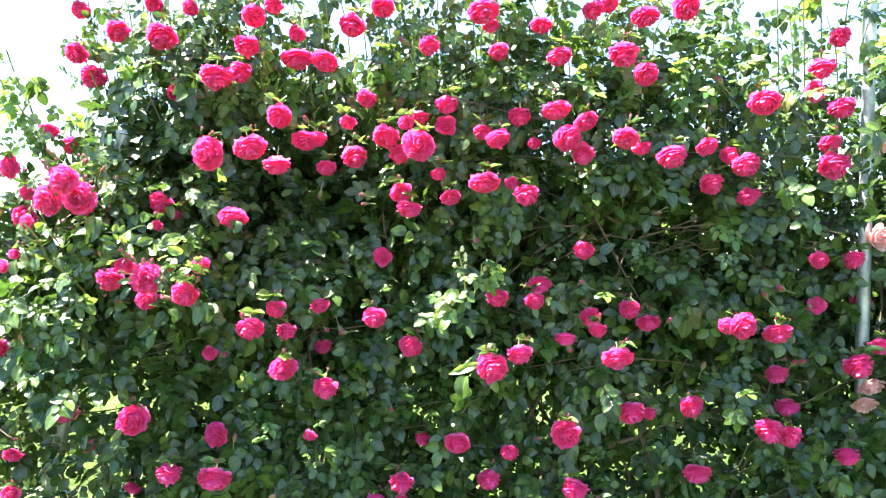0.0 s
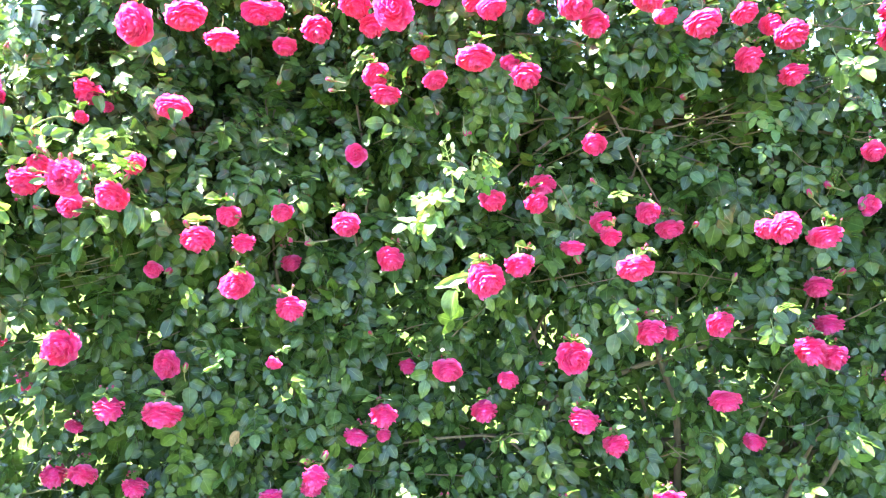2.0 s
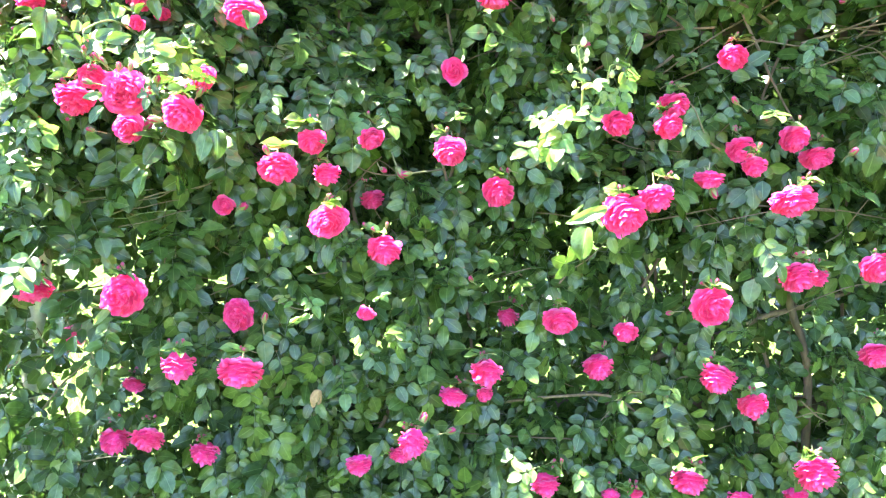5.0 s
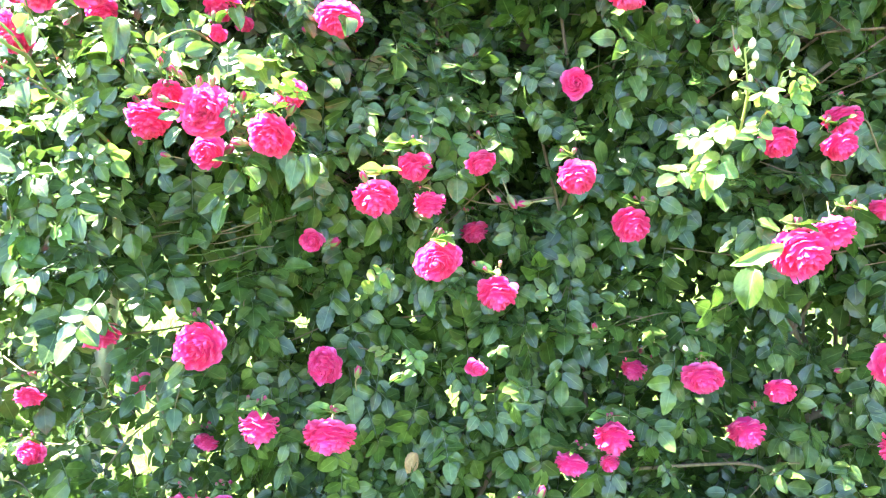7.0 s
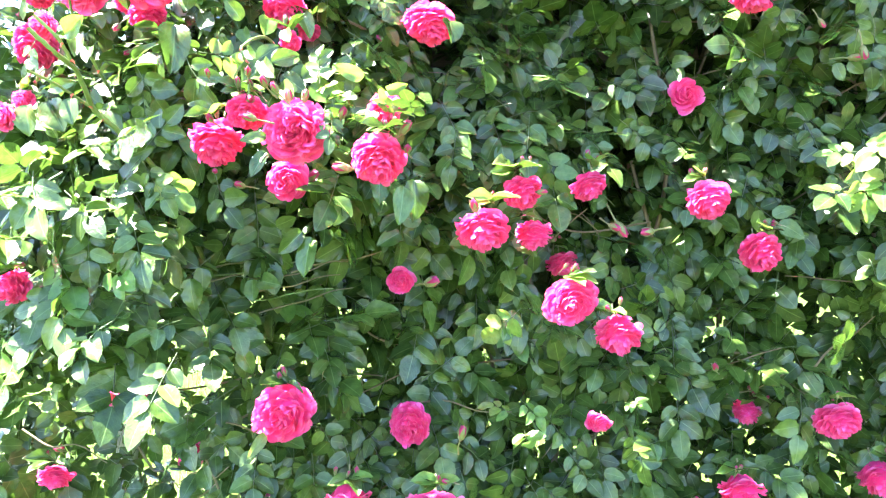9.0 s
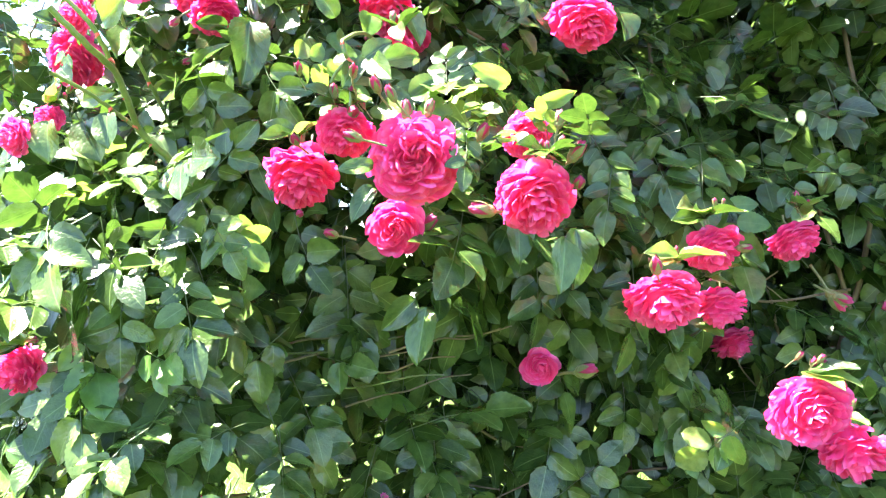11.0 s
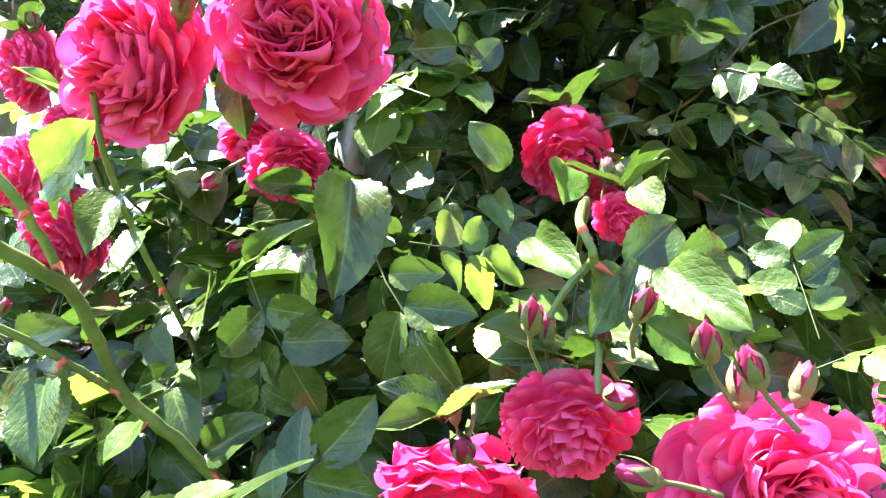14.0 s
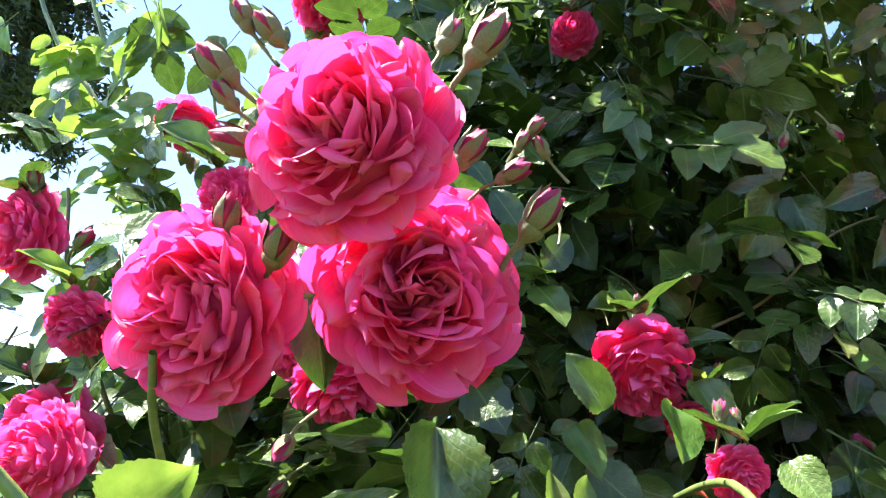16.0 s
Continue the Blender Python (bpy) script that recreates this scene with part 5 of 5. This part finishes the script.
lone_leaflet(left, (-1.152, 2.300, 1.484), (-1.110, 2.280, 1.507), 0.60, False)
lone_leaflet(left, (-1.157, 2.300, 1.413), (-1.103, 2.273, 1.396), 0.5, False)
lone_leaflet(left, (-1.149, 2.280, 1.408), (-1.172, 2.226, 1.407), 0.45, False)
lone_leaflet(left, (-1.095, 2.300, 1.648), (-1.129, 2.280, 1.648), 0.50, False)
lone_leaflet(left, (-1.130, 2.260, 1.715), (-1.122, 2.250, 1.662), 0.55, False)
lone_leaflet(left, (-0.895, 2.300, 1.641), (-0.887, 2.280, 1.619), 0.80, False)
lone_leaflet(left, (-0.800, 2.520, 1.883), (-0.834, 2.500, 1.811), 0.75, False)
lone_leaflet(left, (-0.786, 2.520, 1.878), (-0.778, 2.500, 1.823), 0.70, False)
lone_leaflet(main, (-0.709, 2.230, 1.394), (-0.712, 2.200, 1.335), 0.55, False)
lone_leaflet(left, (-0.857, 2.270, 1.319), (-0.868, 2.240, 1.253), 0.6, False)
lone_leaflet(left, (-0.869, 2.270, 1.328), (-0.906, 2.250, 1.293), 0.60, False)
lone_leaflet(left, (-1.111, 2.200, 1.390), (-1.104, 2.176, 1.341), 0.7, False)
lone_leaflet(left, (-1.230, 2.170, 1.514), (-1.224, 2.150, 1.470), 0.8, False)
lone_leaflet(left, (-1.179, 2.190, 1.525), (-1.171, 2.170, 1.484), 0.75, False)
lone_leaflet(main, (-0.545, 2.240, 1.204), (-0.564, 2.200, 1.165), 0.60, False)
lone_leaflet(left, (-0.766, 2.230, 1.553), (-0.805, 2.200, 1.569), 0.50, True)
lone_leaflet(main, (-0.731, 2.230, 1.534), (-0.699, 2.200, 1.536), 0.50, True)
lone_leaflet(main, (-0.640, 2.320, 1.655), (-0.628, 2.290, 1.618), 0.90, False)
lone_leaflet(left, (-0.901, 2.190, 1.445), (-0.919, 2.161, 1.409), 0.5, False)
lone_leaflet(left, (-0.900, 2.190, 1.468), (-0.936, 2.170, 1.460), 0.50, False)
lone_leaflet(main, (0.114, 2.220, 1.255), (0.022, 2.205, 1.220), 0.30, True)
lone_leaflet(main, (0.082, 2.260, 1.212), (0.061, 2.240, 1.139), 0.70, False)
lone_leaflet(main, (-0.695, 2.260, 1.404), (-0.690, 2.240, 1.338), 0.65, False)
lone_leaflet(left, (-0.924, 2.220, 1.026), (-0.940, 2.180, 0.999), 0.40, True)
lone_leaflet(main, (0.022, 2.360, 1.423), (-0.015, 2.310, 1.390), 0.60, True)


DRY = rough_material("dry_leaf", [(0.3, (0.20, 0.11, 0.05)), (0.7, (0.42, 0.27, 0.13))], 120.0, 0.7, 0.001)
for plant, foot, tip in ((left, (-0.885, 2.44, 1.105), (-0.862, 2.42, 1.055)), (main, (-0.532, 2.50, 0.765), (-0.548, 2.48, 0.725))):
    way = (Vector(tip) - Vector(foot))
    lv, lf, lu = leaflet(way.length, 0.7 * way.length, 13, 7, 0.5, 0.3, 0.9, 0.05, 0.05)
    part("dry_leaf", mesh_from("dry_leaf", lv, lf, [DRY], lu), plant, "curled brown dead leaf", base_of(plant) @ Matrix.Translation(foot) @ way.to_track_quat("Y", "Z").to_matrix().to_4x4())

for sprig in SPRIGS:
    lone_leaflet(*sprig, 1.6)

# young sprays that stand out into the sun; the pale share has sunlight in its colour
def spray(plant, x, y, z, count, pale_share, size=0.85, up=0.25, loose=0.022, poses=open_poses, lean=0.0):
    global rng
    rng = np.random.default_rng(int(1e4 * abs(x) + 1e5 * y + 1e6 * z))          # each spray has its own seed
    at = np.array([x, y, z]) + rng.normal(0, loose, (count, 3))
    M = poses(at, np.tile([lean, -1.0, min(up, 0.5)], (count, 1)), 0.6, size, max(0.0, min(1.0, 0.6 * up)))
    for k in range(len(M)):
        young = rng.uniform() < pale_share
        me = NEAR_SUNLIT_YOUNG[rng.integers(0, 4)] if young else NEAR_LEAVES[rng.integers(0, 10)]
        part("leaf", me, plant, "pale sunlit young leaf" if young else "", base_of(plant) @ Matrix(M[k].tolist()))


for x, y, z in ((0.076, 2.40, 1.539), (0.051, 2.24, 1.241), (-0.605, 2.32, 1.375), (-0.716, 2.27, 1.559), (0.008, 2.37, 1.416), (0.901, 2.42, 1.374), (0.555, 2.36, 1.29), (-0.351, 2.38, 1.16), (-0.556, 2.24, 1.197)):
    spray(main, x, y, z, 3, 0.5, 0.62)
for x, y, z in ((-1.075, 2.18, 1.466), (-1.196, 2.16, 1.487), (-1.199, 2.17, 1.363), (-1.149, 2.2, 1.493), (-1.121, 2.2, 1.422), (-1.266, 2.3, 1.733), (-1.016, 2.38, 1.709), (-0.969, 2.33, 1.672), (-1.113, 2.30, 1.655), (-1.059, 2.28, 1.633), (-1.159, 2.29, 1.708), (-0.825, 2.52, 1.843), (-0.896, 2.33, 1.632), (-0.808, 2.42, 1.688)):
    spray(left, x, y, z, 3, 0.15, 0.78)
for x, y, z in ((-1.399, 2.6, 1.932), (-1.541, 2.6, 2.087), (-1.577, 2.6, 2.155), (-1.457, 2.6, 2.163), (-1.488, 2.6, 1.996), (-1.42, 2.6, 1.90), (-1.38, 2.58, 1.86)):
    spray(left, x, y, z, 4, 0.75, 0.75)

# leaves of the arching shoots, turned up to the sun
for x, y, z in ((-1.044, 2.500, 1.790), (-1.025, 2.500, 1.760), (-1.004, 2.490, 1.705), (-1.048, 2.500, 1.735), (-1.072, 2.510, 1.780), (-1.135, 2.330, 1.659), (-1.104, 2.330, 1.690), (-0.932, 2.300, 1.675), (-0.937, 2.480, 1.715), (-1.000, 2.470, 1.680), (-1.042, 2.200, 1.639), (-0.988, 2.200, 1.626), (-1.160, 2.280, 1.500), (-1.219, 2.260, 1.395), (-1.136, 2.260, 1.270), (-1.237, 2.300, 1.587), (-1.036, 2.280, 1.571), (-0.727, 2.280, 1.549), (-1.243, 2.250, 1.237), (-1.088, 2.280, 1.096), (-1.202, 2.260, 1.053)):
    spray(left if x < -0.8 else main, x, y - 0.04, z, 3, 0.10, 0.78, 0.2)

for x, y, z in ((-0.815, 2.225, 1.512), (-0.785, 2.23, 1.500), (-0.765, 2.235, 1.520), (-0.742, 2.22, 1.492), (-0.722, 2.225, 1.480), (-0.835, 2.24, 1.535), (-0.70, 2.23, 1.505)):
    spray(main, x, y, z, 2, 0.35, 0.42, 1.2, 0.012, leaf_poses)

for x, y, z in ((-0.78, 2.43, 1.76), (-0.73, 2.44, 1.80), (-0.83, 2.42, 1.74), (-1.12, 2.40, 1.80), (-1.05, 2.43, 1.83), (-1.18, 2.38, 1.77), (-1.15, 2.42, 1.86)):
    spray(left if x < -0.8 else main, x, y, z, 3, 0.2, 0.62, 0.2, 0.022, leaf_poses)
spray(left, -1.075, 2.48, 1.92, 6, 0.0, 0.75, -0.2, 0.03, leaf_poses)

# short shoots that stand out of the wall into the sun
shoots = np.random.default_rng(77)
for k in range(75):
    x, z = shoots.uniform(-0.6, 1.4), shoots.uniform(0.45, 1.95)
    y = float(front(np.array([x]), np.array([z]))[0]) - shoots.uniform(0.08, 0.15)
    if x < -0.1 and z > 1.42:          # this corner stays in the shade
        continue
    spray(main, x, y, z, 3, 0.12, 0.70, 0.25)
for x, y, z in ((-1.10, 2.20, 1.48), (-1.09, 2.20, 1.42), (-1.13, 2.19, 1.45)):
    spray(left, x, y, z, 2, 0.1, 0.72, 0.15, 0.015, leaf_poses)

# leaves in the sun under the tall cluster
for x, y, z in ((-1.115, 2.29, 1.595), (-1.035, 2.29, 1.605)):
    spray(left, x, y, z, 2, 0.1, 0.72, -0.3, 0.012, leaf_poses)

for x, y, z in ((-0.995, 2.375, 1.700), (-0.975, 2.375, 1.745), (-0.990, 2.37, 1.725)):
    spray(left, x, y, z, 2, 0.05, 0.62, 0.5, 0.012, open_poses, -0.4)
for x, y, z in ((-1.19, 2.35, 1.630), (-1.065, 2.36, 1.655), (-1.005, 2.36, 1.665)):
    spray(left, x, y, z, 2, 0.15, 0.60, 0.5, 0.012, open_poses, -0.4)
for x, y, z in ((-1.44, 2.50, 1.92), (-1.45, 2.50, 1.83), (-1.47, 2.55, 1.96)):
    spray(left, x, y, z, 3, 0.8, 0.66, 0.3, 0.022, open_poses, -0.4)
for x, y, z in ((-1.22, 2.20, 1.43), (-1.25, 2.22, 1.38)):
    spray(left, x, y, z, 2, 0.1, 0.74, 0.6, 0.015, leaf_poses, -0.6)

for x, y, z in ((-1.27, 2.28, 1.63), (-1.31, 2.28, 1.50), (-1.29, 2.32, 1.67)):
    spray(left, x, y, z, 3, 0.3, 0.66, 0.5, 0.018, open_poses, -0.5)

for x, y, z in ((-0.985, 2.50, 1.425), (-0.965, 2.52, 1.45)):
    spray(left, x, y, z, 4, 0.0, 0.80, 0.2, 0.022, leaf_poses)

# a spent truss: pale stalks with cream buds, above a tuft of pale leaves
CREAM = rough_material("cream_bud", [(0.3, (0.42, 0.40, 0.20)), (0.7, (0.62, 0.60, 0.36))], 200.0, 0.6, 0.0006)
LIME = rough_material("lime_stalk", [(0.3, (0.22, 0.27, 0.07)), (0.7, (0.34, 0.36, 0.12))], 160.0, 0.5, 0.0006)


def spent_truss(plant, foot, top, count, seed):
    r = random.Random(seed)
    a, b = Vector(foot), Vector(top)
    keys = [a, a.lerp(b, 0.5) + Vector((0.006, -0.012, 0)), b]
    v, f, u, _ = tube(curve_points([tuple(k) for k in keys], 12), np.linspace(0.0026, 0.0014, 12), 6)
    stalk = part("truss", mesh_from("truss", v, f, [LIME], u), plant, "pale stalks of a spent truss with cream buds", base_of(plant))
    for k in range(count):
        t = 0.45 + 0.55 * k / (count - 1)
        way = Vector((r.choice((-1, 1)) * r.uniform(0.4, 1.0), r.uniform(-0.5, 0.1), r.uniform(0.3, 1.0))) * r.uniform(0.012, 0.026)
        p = a.lerp(b, t)
        v, f, u, _ = tube([tuple(p), tuple(p + way * 0.6 + Vector((0, 0, -0.002))), tuple(p + way)], [0.0011, 0.0009, 0.0009], 5)
        part("twig", mesh_from("twig", v, f, [LIME], u), stalk)
        size = r.uniform(0.0035, 0.0062)
        ang, tall = np.meshgrid(np.linspace(0, 2 * np.pi, 9), np.linspace(0.02, 3.12, 7))
        ball = np.stack([size * np.sin(tall) * np.cos(ang), size * np.sin(tall) * np.sin(ang), size * (1.25 * np.cos(tall) + 0.5 * np.maximum(np.cos(tall), 0) ** 6) + 0.15 * size * np.sin(5 * ang) * np.sin(tall)], -1).reshape(-1, 3) + np.array(p + way)
        part("bud", mesh_from("bud", ball, grid_faces(9, 7), [CREAM], np.stack([ang / 6.3, tall], -1).reshape(-1, 2)), stalk, "cream bud" if k == 0 else "")


spent_truss(main, (0.075, 2.36, 1.44), (0.047, 2.254, 1.580), 9, 1)
spent_truss(main, (0.10, 2.37, 1.45), (0.120, 2.285, 1.545), 5, 2)
spent_truss(main, (0.03, 2.40, 1.40), (-0.010, 2.32, 1.425), 6, 3)
for x, y, z in ((0.075, 2.28, 1.515), (0.10, 2.285, 1.49), (0.13, 2.31, 1.525), (0.155, 2.33, 1.545), (0.02, 2.32, 1.43), (0.00, 2.33, 1.405), (0.035, 2.30, 1.47)):
    spray(main, x, y, z, 2, 0.75, 0.60, 0.3, 0.012, leaf_poses)

# sprays that stand furthest out, in full sun
for x, y, z in ((-0.889, 2.200, 1.623), (-0.790, 2.200, 1.594), (-0.732, 2.200, 1.528), (-0.970, 2.200, 1.596), (-1.039, 2.180, 1.612), (-1.115, 2.170, 1.592), (-1.160, 2.170, 1.508), (-1.137, 2.170, 1.344), (-1.188, 2.160, 1.431), (-1.067, 2.170, 1.536), (-1.159, 2.160, 1.197), (-1.040, 2.170, 1.208), (-0.934, 2.200, 1.156)):
    spray(left if x < -0.8 else main, x, y, z, 3, 0.10, 0.78, 0.2)
for x, y, z in ((0.073, 2.330, 1.550), (0.050, 2.360, 1.624), (0.133, 2.340, 1.571), (-0.019, 2.330, 1.432), (0.031, 2.200, 1.224), (-0.366, 2.300, 1.026), (-0.556, 2.300, 0.998)):
    spray(main, x, y, z, 3, 0.8, 0.5, 1.2)

# leafy tips of shoots over the top of the wall
for k, (x, y, z, size) in enumerate([q for q in BLOOMS if q[0] < -1.08 and q[2] > 1.8]):
    foot = (x + 0.10 + 0.02 * (k % 3), 2.62, z - 0.30)
    cane(left, [(x + 0.01, y + 0.02, z + 0.05), (x + 0.03, y + 0.04, z - 0.06), foot], 0.0016, 0.0028, STEM, "", 6, 0, 300 + k)
    spray(left, x + 0.03, y + 0.08, z + 0.02, 8, 0.3, 0.6, -0.25, 0.055, leaf_poses)
    spray(left, x + 0.09, y + 0.10, z + 0.05, 6, 0.3, 0.6, -0.25, 0.055, leaf_poses)
for k in range(52):
    x, z = -1.2 + 2.7 * ((k * 0.618) % 1.0), 2.30 + 0.24 * ((k * 0.377) % 1.0)
    tip = (x + crng.uniform(-0.1, 0.1), 2.58 + crng.uniform(-0.06, 0.1), z + 0.12)
    cane(main, [tip, (x, 2.64, z - 0.02), (x + 0.04, 2.7, z - 0.35)], 0.0014, 0.003, STEM, "", 5, 0, 400 + k)
    spray(main, *tip, 3, 0.85, 0.62, 0.5)
    spray(main, x, 2.58, z, 2, 0.6, 0.62, 0.5)

# ---- far conifer ----
def conifer(x, y, low, top, radius):
    tree = thing("conifer_tree", "tall dark green conifer against the bright sky", "tree")
    tree.location = (x, y, 0)
    v, f, u, _ = tube(curve_points([(0, 0, -0.2), (0.1, 0, top * 0.4), (0, 0.1, top)], 14), np.linspace(0.42, 0.05, 14), 10)
    part("trunk", mesh_from("trunk", v, f, [BARK], u), tree)
    r = np.random.default_rng(8)
    tri, limbs = [], []
    for k in range(150):
        h = r.uniform(low, top)
        a, reach = r.uniform(0, 6.28), radius * (1 - 0.75 * (h - low) / (top - low)) * r.uniform(0.55, 1.1)
        way = np.array([math.cos(a), math.sin(a), r.normal(-0.10, 0.12)])
        end = np.array([0, 0, h]) + way * reach
        limbs.append(tube([(0, 0, h), (np.array([0, 0, h]) + end) / 2 + (0, 0, 0.1), end], [0.06, 0.04, 0.01], 5))
        n = 260
        t = r.uniform(0.25, 1.05, n) ** 0.8
        c = np.array([0, 0, h]) + way * reach * t[:, None] + r.normal(0, 0.16, (n, 3)) * (1, 1, 0.6) - np.array([0, 0, 0.12]) * r.uniform(0, 2, n)[:, None] ** 2
        d = r.normal(0, 1, (n, 3)) * 0.10 + way * 0.07
        w = r.normal(0, 1, (n, 3)) * 0.045
        tri.append(np.stack([c - w, c + w, c + d], 1))
    lv, lf, lu, _ = joined(limbs)
    part("limbs", mesh_from("limbs", lv, lf, [BARK], lu), tree, "", None, "stuff")
    T = np.concatenate(tri).reshape(-1, 3)
    part("crown", mesh_from("crown", T, np.arange(len(T)).reshape(-1, 3), [NEEDLE], None, None, False), tree, "", None, "stuff")


conifer(-12.6, 14.5, 9.4, 19.0, 3.2)
